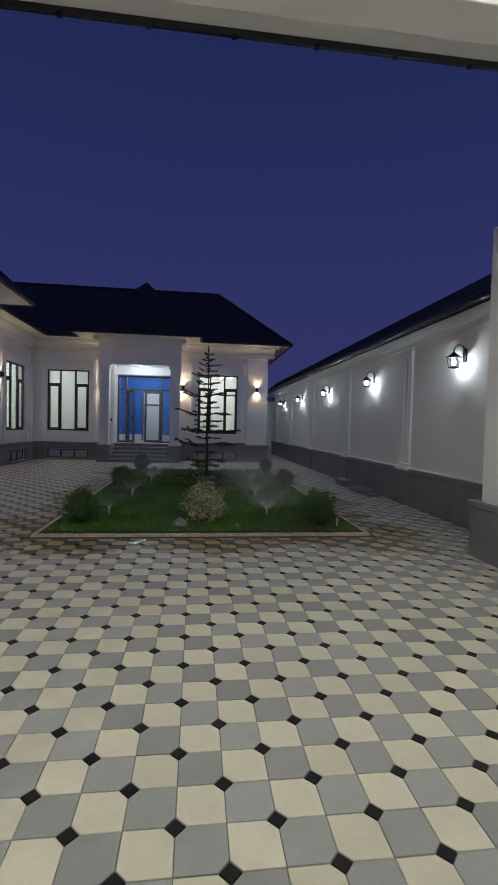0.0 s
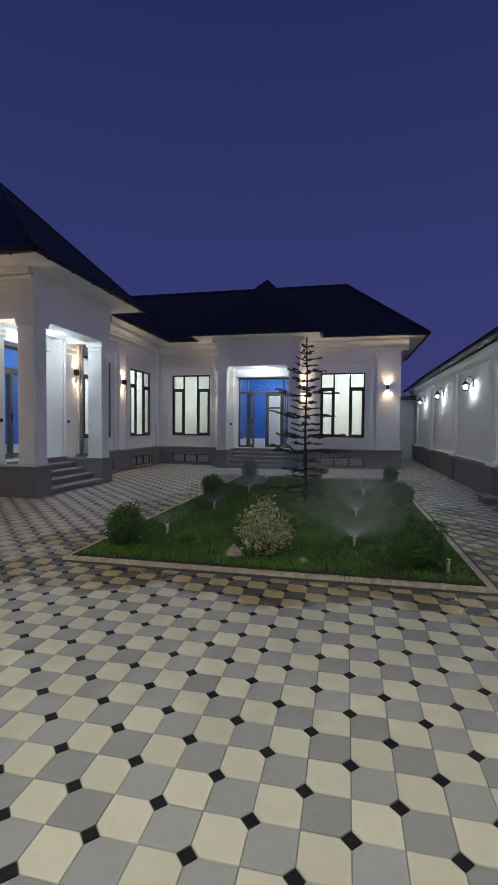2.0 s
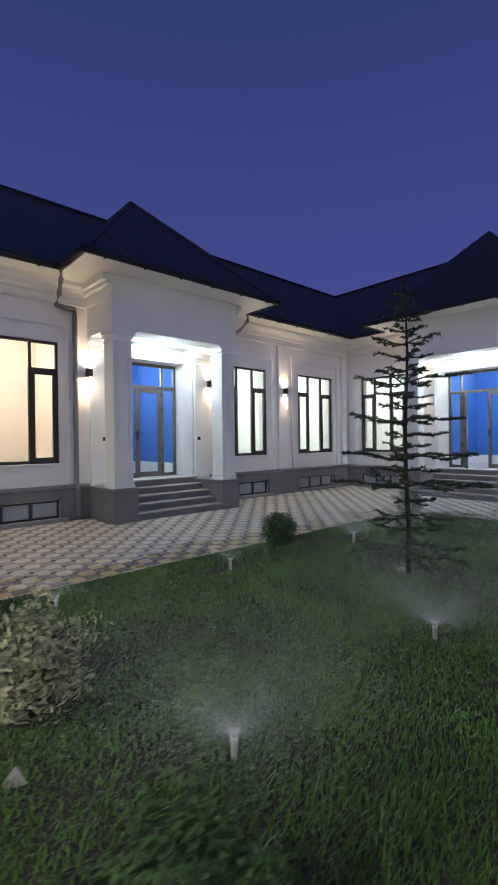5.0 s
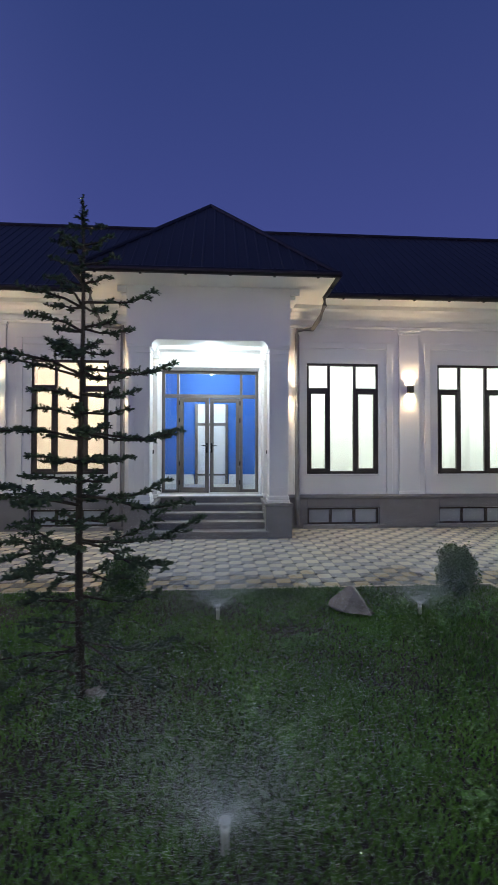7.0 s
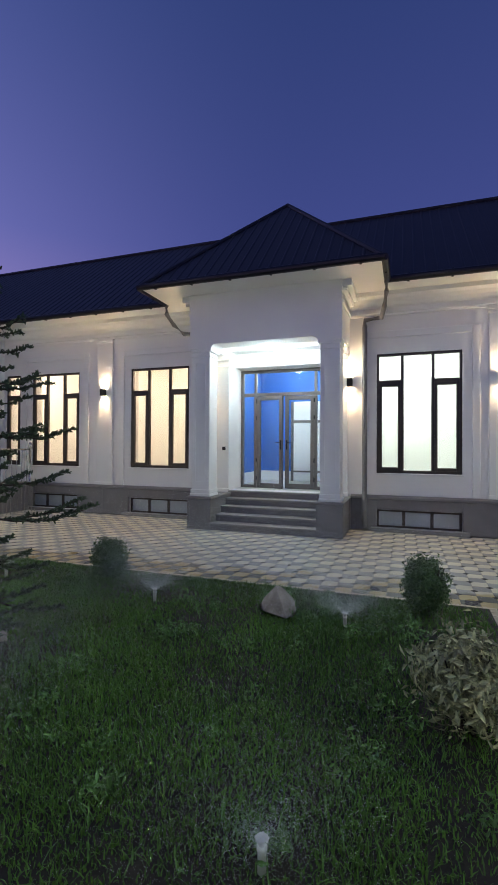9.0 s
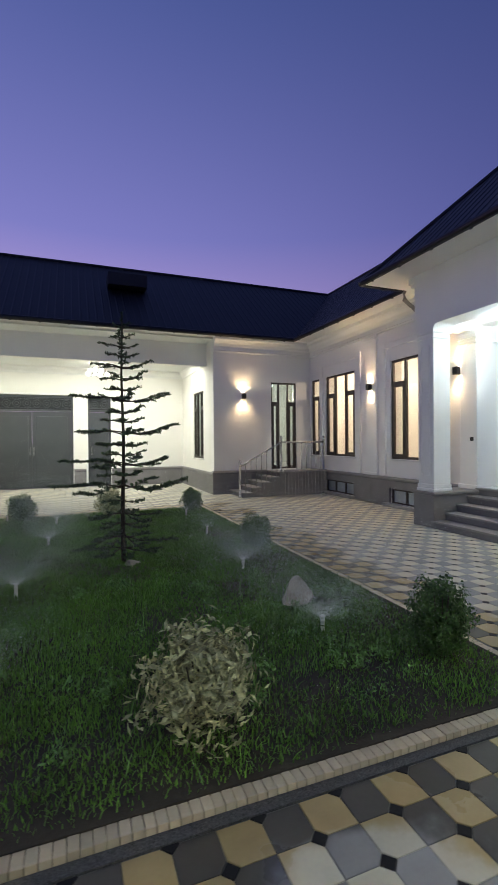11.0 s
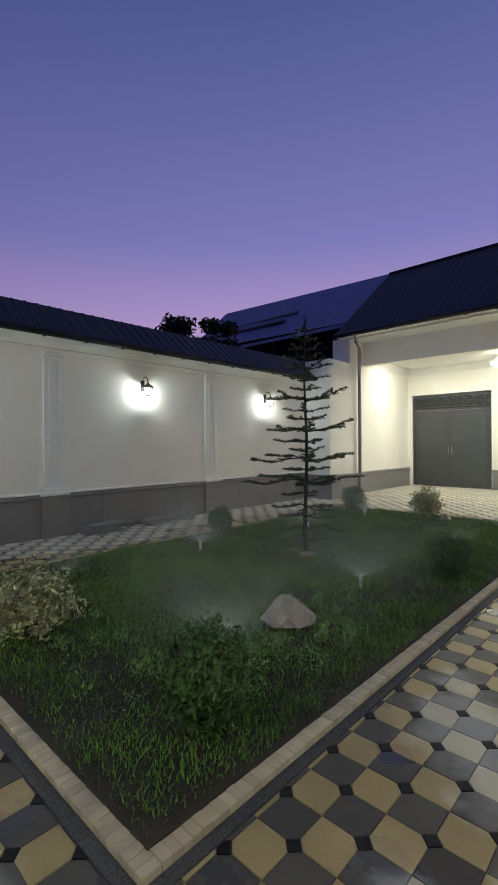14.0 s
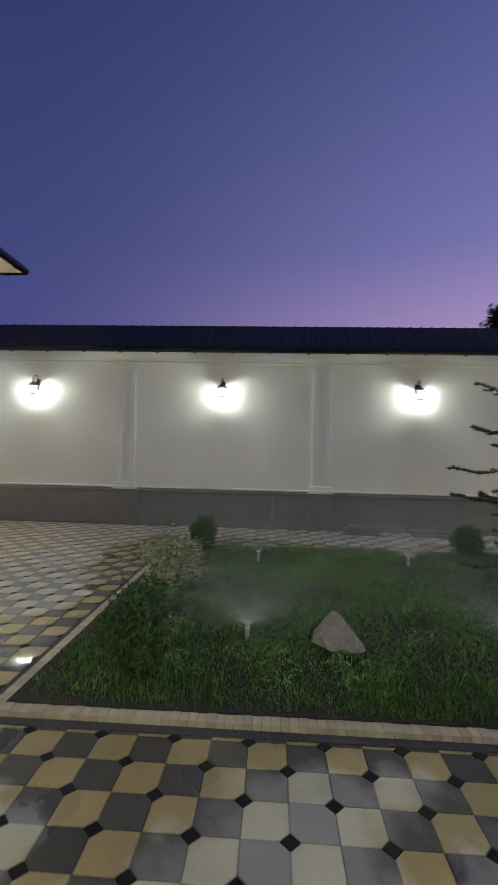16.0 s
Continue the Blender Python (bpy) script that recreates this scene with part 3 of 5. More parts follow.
# ---- windows, doors ----
def window(name, m, u0, u1, z0=WIN_Z[0], z1=WIN_Z[1], tinted="bronze"):
    """A tall window in three lights, the outer two with a fanlight over a sash."""
    mat = M_FRAME
    w = thing(name, m @ Matrix.Translation((u0, 0.0, z0)), f"tall {tinted}-framed window with five clear panes, lit room behind", "window", kind="structure")
    W, H = u1 - u0, z1 - z0
    d0, d1 = 0.03, 0.10
    a, b, tz = 0.31 * W, 0.67 * W, H * 0.765
    if W < 0.8:
        a, b = 0.03, W - 0.03
    part("window_frame", joined(boxes(((0, d0, 0), (W, d1, 0.06)), ((0, d0, H - 0.05), (W, d1, H)), ((0, d0, 0.06), (0.05, d1, H - 0.05)), ((W - 0.05, d0, 0.06), (W, d1, H - 0.05)), bevel=0.006)), mat, w)
    if W >= 0.8:
        part("mullion", boxes(((a - 0.03, d0, 0.06), (a + 0.03, d1, H - 0.05)), bevel=0.006), mat, w)
        part("mullion", boxes(((b - 0.03, d0, 0.06), (b + 0.03, d1, H - 0.05)), bevel=0.006), mat, w)
    for l, r in ((0.05, a - 0.03), (b + 0.03, W - 0.05)) if W >= 0.8 else ((0.05, W - 0.05),):
        part("transom", boxes(((l, d0, tz - 0.04), (r, d1, tz + 0.03)), bevel=0.006), mat, w)
        s = part("sash", boxes(((l, d0 - 0.012, 0.06), (l + 0.055, d1 - 0.02, tz - 0.04)), ((r - 0.055, d0 - 0.012, 0.06), (r, d1 - 0.02, tz - 0.04)), ((l + 0.055, d0 - 0.012, 0.06), (r - 0.055, d1 - 0.02, 0.12)), ((l + 0.055, d0 - 0.012, tz - 0.1), (r - 0.055, d1 - 0.02, tz - 0.04)), bevel=0.005), mat, w)
        part("pane", boxes(((l + 0.05, 0.06, 0.11), (r - 0.05, 0.07, tz - 0.09))), M_GLASS, s)
        part("pane", boxes(((l - 0.005, 0.06, tz + 0.025), (r + 0.005, 0.07, H - 0.045))), M_GLASS, w)
    if W >= 0.8:
        part("pane", boxes(((a + 0.025, 0.06, 0.055), (b - 0.025, 0.07, H - 0.045))), M_GLASS, w)
    part("window_sill", boxes(((-0.03, -0.05, -0.035), (W + 0.03, 0.07, 0.0)), bevel=0.008), M_TRIM, w)
    return w


def surround(m, u0, u1):
    """The raised plaster band round a window."""
    s, t, w = 0.17, 0.14, 0.035
    bm = boxes(((u0 - s - t, -w, 0.72), (u0 - s, 0, 4.05)), ((u1 + s, -w, 0.72), (u1 + s + t, 0, 4.05)), ((u0 - s, -w, 3.91), (u1 + s, 0, 4.05)), bevel=0.012)
    solid("trim", bm, M_TRIM, m, "raised white plaster band round a window", "trim")


def basement_window(m, u0, u1):
    W = u1 - u0
    w = thing("window_basement", m @ Matrix.Translation((u0, 0, 0)), "low dark basement window behind a granite kerb", "window", kind="structure")
    part("window_frame", boxes(((0, 0.03, 0.06), (W, 0.09, 0.10)), ((0, 0.03, 0.38), (W, 0.09, 0.42)), ((0, 0.03, 0.10), (0.05, 0.09, 0.38)), ((W - 0.05, 0.03, 0.10), (W, 0.09, 0.38)), ((W * 0.33 - 0.03, 0.03, 0.10), (W * 0.33 + 0.03, 0.09, 0.38)), ((W * 0.66 - 0.03, 0.03, 0.10), (W * 0.66 + 0.03, 0.09, 0.38))), M_FRAME, w)
    for a, b in ((0.05, W * 0.33 - 0.03), (W * 0.33 + 0.03, W * 0.66 - 0.03), (W * 0.66 + 0.03, W - 0.05)):
        part("pane", boxes(((a, 0.06, 0.10), (b, 0.07, 0.38))), M_FROST, w, "pale frosted pane")
    part("window_sill", boxes(((-0.1, -0.22, 0), (W + 0.1, -0.06, 0.075)), bevel=0.01), M_STEP, w, "grey granite kerb slab")


n = 0
for m, wins in ((MW, WEST_WINDOWS), (MF, FAR_WINDOWS)):
    for a, b in wins:
        n += 1
        window(f"window_{n}", m, a, b)
        if b - a > 1:
            surround(m, a, b)
            basement_window(m, a, b)
window("window_8", pose(-3.5, 0, 0, 0, 0, 90), *HALL_WIN, 1.05, 3.3)
window("window_9", MH, 5.42, 6.32, 0.72, 3.5)
# dark cellar behind the basement windows
solid("wall_cellar", boxes(((-7.9, 3.1, 0.0), (-7.8, 9.2, 0.5)), ((-7.9, 12.5, 0), (-7.8, 18.4, 0.5)), ((-6.8, 19.4, 0), (-4.1, 19.5, 0.5)), ((-0.9, 19.4, 0), (2.3, 19.5, 0.5))), M_PLINTH, None, "grey cellar wall", "wall")


def pilaster(m, u, width=0.5, z0=0.715, z1=4.36, proud=0.05, mat=None):
    """A flat pilaster with a base and a small capital."""
    h = width / 2
    bm = joined(boxes(((u - h, -proud, z0), (u + h, 0, z1)), bevel=0.01), boxes(((u - h - 0.02, -proud - 0.025, z0), (u + h + 0.02, 0, z0 + 0.07)), ((u - h - 0.03, -proud - 0.03, z1 - 0.05), (u + h + 0.03, 0, z1 + 0.002)), ((u - h - 0.015, -proud - 0.012, z1 - 0.12), (u + h + 0.015, 0, z1 - 0.09)), bevel=0.008))
    return solid("pilaster", bm, mat or M_TRIM, m, "white plaster pilaster on the house wall", "pilaster")


for u in (6.36, 15.23):
    pilaster(MW, u, 0.46)
pilaster(MW, 18.2, 0.3)
pilaster(MF, 2.17, 0.84)


def entrance(name, m, u0, u1, left_swing, right_swing):
    """The glazed entrance: fanlights over a double door with side lights, set back in a plastered niche."""
    e = thing(name, m @ Matrix.Translation((u0, 0.75, 0.70)), "glazed entrance with taupe frame, door leaf ajar, blue hall behind", "door", kind="structure")
    W, H, tz = u1 - u0, 2.82, 2.21
    a, b = 0.37, W - 0.40
    bars = [((0, 0, 0), (0.07, 0.08, H)), ((W - 0.07, 0, 0), (W, 0.08, H)), ((0.07, 0, H - 0.07), (W - 0.07, 0.08, H)), ((0.07, 0, tz - 0.02), (W - 0.07, 0.08, tz + 0.06)), ((a - 0.035, 0, 0), (a + 0.035, 0.08, tz - 0.02)), ((b - 0.035, 0, 0), (b + 0.035, 0.08, tz - 0.02)),
            ((a - 0.03, 0, tz + 0.06), (a + 0.03, 0.08, H - 0.07)), ((b - 0.03, 0, tz + 0.06), (b + 0.03, 0.08, H - 0.07)), ((0.07, 0, 0), (a - 0.035, 0.08, 0.07)), ((b + 0.035, 0, 0), (W - 0.07, 0.08, 0.07))]
    part("door_frame", boxes(*bars, bevel=0.006), M_DOORFRAME, e)
    for l, r, lo, hi in ((0.065, a - 0.03, 0.065, tz - 0.02), (b + 0.03, W - 0.065, 0.065, tz - 0.02), (0.065, a - 0.025, tz + 0.055, H - 0.065), (a + 0.025, b - 0.025, tz + 0.055, H - 0.065), (b + 0.025, W - 0.065, tz + 0.055, H - 0.065)):
        part("pane", boxes(((l, 0.035, lo), (r, 0.045, hi))), M_GLASS, e)
    mid = (a + b) / 2
    for l, r, swing, hinge in ((a + 0.037, mid - 0.005, left_swing, 0), (mid + 0.005, b - 0.037, right_swing, 1)):
        w = r - l
        leaf = part("door_leaf", boxes(((0, 0, 0.005), (0.085, 0.07, tz - 0.03)), ((w - 0.085, 0, 0.005), (w, 0.07, tz - 0.03)), ((0.085, 0, 0.005), (w - 0.085, 0.07, 0.12)), ((0.085, 0, tz - 0.12), (w - 0.085, 0.07, tz - 0.03)), bevel=0.006), M_DOORFRAME, e)
        leaf.matrix_basis = Matrix.Translation((r if hinge else l, 0.005, 0)) @ pose(0, 0, 0, 0, 0, -swing if hinge else swing) @ Matrix.Translation((-w if hinge else 0, 0, 0))
        part("pane", boxes(((0.08, 0.03, 0.115), (w - 0.08, 0.04, tz - 0.115))), M_GLASS, leaf)
        hx = w - 0.04 if not hinge else 0.04
        part("door_handle", joined(boxes(((hx - 0.018, -0.012, 0.92), (hx + 0.018, 0, 1.14)), bevel=0.004), tube([(hx, -0.01, 1.08), (hx, -0.06, 1.08), (hx - 0.12 if not hinge else hx + 0.12, -0.06, 1.08)], [0.011, 0.011, 0.009], 8)), M_BLACK, leaf, "black lever handle")
    # hinges
    for z in (0.18, 0.62, 1.62, 2.02):
        part("hinge", lathe([(0.014, 0), (0.014, 0.1)], (a + 0.03, -0.008, z), 8), M_BLACK, e)
        part("hinge", lathe([(0.014, 0), (0.014, 0.1)], (b - 0.03, -0.008, z), 8), M_BLACK, e)
    # plastered niche
    solid("wall_niche", boxes(((u0 - 0.25, 0.35, 0), (u0, 0.83, 4.3)), ((u1, 0.35, 0), (u1 + 0.25, 0.83, 4.3)), ((u0, 0.35, 3.53), (u1, 0.83, 4.3)), ((u0, 0.0, 0.0), (u1, 0.95, 0.695))), M_WALL, m, "white plastered niche round the entrance", "wall")
    return e


entrance("door_1", MW, 9.72, 11.95, -13, 0)
entrance("door_3", MF, -3.66, -1.41, -62, 0)


def sconce_body(m, u, z, group):
    """A small square up-and-down wall light."""
    s = thing("wall_sconce", m @ Matrix.Translation((u, 0, z)), "small black square wall sconce glowing warm up and down", "wall light", group)
    part("wall_plate", boxes(((-0.045, -0.058, -0.06), (0.045, -0.05, 0.06)), bevel=0.003), M_BLACK, s)
    part("housing", boxes(((-0.055, -0.17, -0.08), (0.055, -0.162, 0.08)), ((-0.055, -0.066, -0.08), (0.055, -0.058, 0.08)), ((-0.055, -0.162, -0.08), (-0.047, -0.066, 0.08)), ((0.047, -0.162, -0.08), (0.055, -0.066, 0.08))), M_BLACK, s)
    for z0, z1 in ((-0.065, -0.055), (0.055, 0.065)):
        part("lens", boxes(((-0.046, -0.161, z0), (0.046, -0.067, z1))), M_WARMBULB, s, "glowing warm lens")
    for dz in (1, -1):
        p, q = m @ Vector((u, -0.115, z + dz * 0.075)), m @ Vector((u, -0.075, z + dz * 1.0))
        lamp("sconce_light", "SPOT", p, SCONCE_W, WARM, q, cone=115, blend=0.8)


for m, us in ((MW, (6.36, 9.28, 12.42, 15.23)), (MF, (-4.12, -0.9, 2.15)), (MH, (4.45,))):
    for u in us:
        sconce_body(m, u, 3.02, "sconces on the house walls")


def porch(name, m, u0, u1, out, a, b):
    """Two square columns on granite pedestals, a beam with rounded inner corners, steps and a ceiling lamp."""
    p = thing(name, m, "white plastered porch with two square columns, granite pedestals and five grey steps", "porch", kind="structure")
    cw = a - u0
    for s, e in ((u0, a), (b, u1)):
        c = part("column", joined(boxes(((s + 0.035, -out + 0.035, 0.70), (e - 0.035, -out + cw - 0.035, 3.9)), bevel=0.012), boxes(((s + 0.01, -out + 0.01, 0.66), (e - 0.01, -out + cw - 0.01, 0.72)), ((s + 0.02, -out + 0.02, 0.72), (e - 0.02, -out + cw - 0.02, 0.80)), bevel=0.012)), M_TRIM, p)
        part("capital", boxes(((s + 0.01, -out + 0.01, 3.62), (e - 0.01, -out + cw - 0.01, 3.68)), ((s + 0.02, -out + 0.02, 3.52), (e - 0.02, -out + cw - 0.02, 3.55)), bevel=0.01), M_TRIM, c)
        q = (s + e) / 2
        for z0, z1 in ((0.95, 3.4),):
            part("panel", boxes(((q - 0.11, -out + 0.024, z0), (q - 0.10, -out + 0.036, z1)), ((q + 0.10, -out + 0.024, z0), (q + 0.11, -out + 0.036, z1)), ((q - 0.10, -out + 0.024, z1 - 0.01), (q + 0.10, -out + 0.036, z1)), ((q - 0.10, -out + 0.024, z0), (q + 0.10, -out + 0.036, z0 + 0.01))), M_TRIM, c)
        part("pedestal", boxes(((s - 0.03, -out - 0.03, 0), (e + 0.03, -0.0, 0.60)), bevel=0.008), M_PLINTH, p, "grey granite pedestal")
        part("pedestal_ledge", boxes(((s - 0.05, -out - 0.05, 0.60), (e + 0.05, 0.0, 0.66)), bevel=0.015), M_PLINTH, p)
        # pilaster on the wall behind the column
        part("wall_pilaster", joined(boxes(((s + 0.03, -0.07, 0.66), (e - 0.03, 0, 3.8)), bevel=0.012), boxes(((s, -0.1, 3.50), (e, 0, 3.56)), ((s - 0.01, -0.12, 3.62), (e + 0.01, 0, 3.70)), ((s, -0.1, 0.66), (e, 0, 0.74)), bevel=0.01)), M_TRIM, p)
        part("switch", boxes(((q + (0.05 if s == u0 else -0.13), -0.085, 1.60), (q + (0.13 if s == u0 else -0.05), -0.068, 1.68)), bevel=0.004), M_BLACK, p, "black switch plate")
    # beams: front with rounded corners, and two sides
    bm = bmesh.new()
    r = 0.12
    outline = [(u0, 3.70), (a, 3.70 - r * 0.6)]
    for k in range(7):
        t = math.pi / 2 * k / 6
        outline.append((a + r - r * math.cos(t), 3.77 - r + r * math.sin(t)))
    for k in range(7):
        t = math.pi / 2 * (1 - k / 6)
        outline.append((b - r + r * math.cos(t), 3.77 - r + r * math.sin(t)))
    outline += [(b, 3.70 - r * 0.6), (u1, 3.70), (u1, 4.795), (u0, 4.795)]
    f0 = [bm.verts.new((u, -out, z)) for u, z in outline]
    f1 = [bm.verts.new((u, -out + cw, z)) for u, z in outline]
    bm.faces.new(f0)
    bm.faces.new(f1[::-1])
    for k in range(len(outline)):
        j = (k + 1) % len(outline)
        bm.faces.new((f0[j], f0[k], f1[k], f1[j]))
    bmesh.ops.recalc_face_normals(bm, faces=bm.faces[:])
    part("front_beam", bm, M_WALL, p)
    for s, e in ((u0, u0 + 0.3), (u1 - 0.3, u1)):
        part("side_beam", boxes(((s, -out + cw, 3.77), (e, 0.0, 4.795))), M_WALL, p)
    part("porch_ceiling", boxes(((u0 + 0.3, -out + cw, 3.98), (u1 - 0.3, 0.0, 4.05))), M_TRIM, p)
    # cornice over the sides and the small returns on the front
    for s, sg in ((u0, -1), (u1, 1)):
        part("cornice", boxes(*[((min(s, s + sg * d), -out - 0.0, z0), (max(s, s + sg * d), 0.0, z1)) for d, z0, z1 in ((0.04, 4.36, 4.42), (0.10, 4.58, 4.64), (0.18, 4.66, 4.79))], bevel=0.012), M_TRIM, p)
    # steps
    for k in range(5):
        z = 0.14 * k
        d = -out - 0.02 + 0.27 * k
        part("step", boxes(((a - 0.02, d, z), (b + 0.02, min(d + 0.27, 0) if k < 4 else 0.0, z + 0.105)), bevel=0.004), M_PLINTH, p, "grey stone riser")
        part("tread", boxes(((a - 0.02, d - 0.025, z + 0.105), (b + 0.02, d + 0.27 if k < 4 else 0.0, z + 0.14)), bevel=0.008), M_STEP, p, "pale grey stone tread")
    part("porch_core", boxes(((a, -out + 0.27, 0), (b, 0.0, 0.1))), M_PLINTH, p)
    # ceiling globe
    g = thing("ceiling_lamp", m @ Matrix.Translation(((a + b) / 2, -out * 0.42, 3.98)), "round white glass ceiling lamp, lit, under the porch", "ceiling lamp", "porch lamps")
    part("base", lathe([(0.09, -0.03), (0.10, -0.02), (0.10, 0)]), M_WHITEPL, g, smooth=True)
    part("globe", lathe([(0.02, -0.19), (0.075, -0.175), (0.115, -0.13), (0.12, -0.09), (0.09, -0.04), (0.08, -0.03)]), M_GLOBE, g, smooth=True)
    lamp("porch_light", "POINT", m @ Vector(((a + b) / 2, -out * 0.42, 3.70)), GLOBE_W, COOL, soft=0.1)


porch("porch_west", MW, 9.29, 12.40, 1.17, 9.76, 11.96)
porch("porch_north", MF, -4.08, -0.97, 1.13, -3.65, -1.41)


# ---- gutters and downpipes ----
def gutter(p, q):
    p, q = Vector(p), Vector(q)
    g = thing("gutter", Matrix(), "dark metal gutter along the roof edge", "gutter", kind="structure")
    part("channel", tube([p, q], [0.065, 0.065], 10), M_GUTTER, g)
    n = int((q - p).length / 0.7)
    for k in range(n):
        c = p + (q - p) * ((k + 0.5) / n)
        part("bracket", boxes((c - Vector((0.02, 0.02, 0.08)), c + Vector((0.02, 0.02, 0.07)))), M_GUTTER, g)


GZ = 4.84
for p, q in (((-6.1, 3.3, GZ), (-6.1, 8.47, GZ)), ((-6.1, 13.19, GZ), (-6.1, 17.65, GZ)), ((-5.02, 8.47, GZ), (-5.02, 13.19, GZ)), ((-6.1, 8.48, GZ), (-5.02, 8.48, GZ)), ((-6.1, 13.18, GZ), (-5.02, 13.18, GZ)),
             ((-6.1, 17.65, GZ), (-4.92, 17.65, GZ)), ((-0.2, 17.65, GZ), (3.44, 17.65, GZ)), ((-4.91, 16.6, GZ), (-0.21, 16.6, GZ)), ((-4.91, 16.6, GZ), (-4.91, 17.65, GZ)), ((-0.21, 16.6, GZ), (-0.21, 17.65, GZ)), ((-6.1, 3.34, GZ), (3.75, 3.34, GZ)), ((3.44, 17.65, GZ), (3.44, 24, GZ))):
    gutter(p, q)


def downpipe(pts):
    solid("downpipe", tube(pts, [0.05] * len(pts), 10), M_PIPE, None, "grey metal downpipe fixed to the house wall", "downpipe")


for y, s in ((8.5, 1), (13.17, -1)):
    wy = 9.0 if s > 0 else 12.72
    downpipe([(-6.1, y, 4.8), (-6.1, y, 4.62), (-6.35, y + 0.05 * s, 4.42), (-6.72, y + 0.12 * s, 4.30), (-6.76, wy, 4.28), (-6.76, wy, 4.15), (-6.76, wy, 0.75), (-6.70, wy, 0.62), (-6.70, wy, 0.08)])
downpipe([(3.0, 3.34, 4.8), (3.0, 3.3, 4.6), (2.98, 3.12, 4.4), (2.98, 3.12, 0.62), (2.93, 3.2, 0.08)])


# ---- fence on the east side ----
solid("wall_east", boxes(((3.95, 3.05, 0), (4.2, 26, 3.45))), M_CREAM, None, "long cream plastered courtyard wall", "wall")
solid("pier", joined(boxes(((3.1, 3.02, 0), (3.95, 4.55, 3.94)), bevel=0.02)), M_WALL, None, "white plastered end pier of the courtyard wall", "pier")
solid("baseboard", joined(boxes(((3.0, 3.1, 0), (3.06, 4.61, 0.60)), ((3.06, 4.55, 0), (3.95, 4.61, 0.60)), bevel=0.005), boxes(((2.97, 3.1, 0.60), (3.06, 4.64, 0.68)), ((3.06, 4.55, 0.60), (3.95, 4.64, 0.68)), bevel=0.015)), M_PLINTH, None, "grey granite plinth of the pier", "plinth")
for k in range(23):
    a = -25.5 + k * 0.905
    solid("baseboard", boxes(((a + 0.002, -0.07, 0), (a + 0.903, 0, 0.64)), bevel=0.004), M_PLINTH, ME, "grey granite slab at the foot of the courtyard wall", "plinth")
solid("trim", sweep([(0, 0.64), (0.085, 0.64), (0.10, 0.66), (0.10, 0.695), (0.07, 0.705), (0.07, 0.73), (0, 0.73)], -25.5, -4.64), M_PLINTH, ME, "grey granite ledge above the plinth", "ledge")
solid("trim", sweep([(0, 0.73), (0.06, 0.73), (0.06, 0.75), (0, 0.765)], -25.5, -4.64), M_TRIM, ME, "thin pale strip above the plinth", "trim")
solid("trim", sweep([(0, 3.17), (0.04, 3.17), (0.05, 3.22), (0.03, 3.24), (0.06, 3.30), (0.14, 3.35), (0.2, 3.39), (0, 3.39)], -25.5, -4.56), M_TRIM, ME, "white moulded cornice of the courtyard wall", "cornice")
for y in (8.27, 11.91, 15.75, 19.5, 23.2):
    bm = joined(boxes(((-y - 0.17, -0.06, 0.80), (-y + 0.17, 0, 3.17)), bevel=0.01), boxes(((-y - 0.25, -0.15, 0.705), (-y + 0.25, 0, 0.77)), ((-y - 0.21, -0.11, 0.77), (-y + 0.21, 0, 0.84)), ((-y - 0.20, -0.085, 3.03), (-y + 0.20, 0, 3.09)), bevel=0.012),
                boxes(((-y - 0.09, -0.075, 1.0), (-y - 0.08, -0.055, 3.0)), ((-y + 0.08, -0.075, 1.0), (-y + 0.09, -0.055, 3.0)), ((-y - 0.08, -0.075, 2.99), (-y + 0.08, -0.055, 3.0))))
    solid("pilaster", bm, M_TRIM, ME, "white panelled pilaster on the courtyard wall", "pilaster")
    solid("baseboard", boxes(((-y - 0.24, -0.13, 0), (-y + 0.24, -0.071, 0.705)), bevel=0.006), M_PLINTH, ME, "grey granite pedestal of a pilaster", "plinth")
fence_roof = thing("roof_fence", Matrix(), "dark ribbed metal coping roof on the courtyard wall", "roof", kind="structure")
roof_plane(fence_roof, [(3.55, 3.95, 3.45), (3.55, 25.5, 3.45), (4.28, 25.5, 4.05), (4.28, 3.95, 4.05)])
roof_plane(fence_roof, [(5.0, 3.95, 3.45), (5.0, 25.5, 3.45), (4.28, 25.5, 4.05), (4.28, 3.95, 4.05)])
gutter((3.56, 3.95, 3.41), (3.56, 25.5, 3.41))
# end wall of the passage, with a lit doorway
solid("wall_end", wall_mesh(2.67, 3.95, 0, 2.9, 0.25, [(2.75, 3.3, 0, 2.1)]), M_WALL, pose(0, 24.5, 0), "pale wall closing the passage beside the house", "wall")
solid("roof_end", boxes(((2.5, 24.2, 2.9), (4.0, 26.0, 3.1))), M_ROOF, None, "low dark roof at the end of the passage", "roof")
solid("wall_passage", boxes(((2.4, 26.0, 0), (4.2, 26.2, 2.9))), M_BLUE, None, "blue wall seen through the end doorway", "wall")


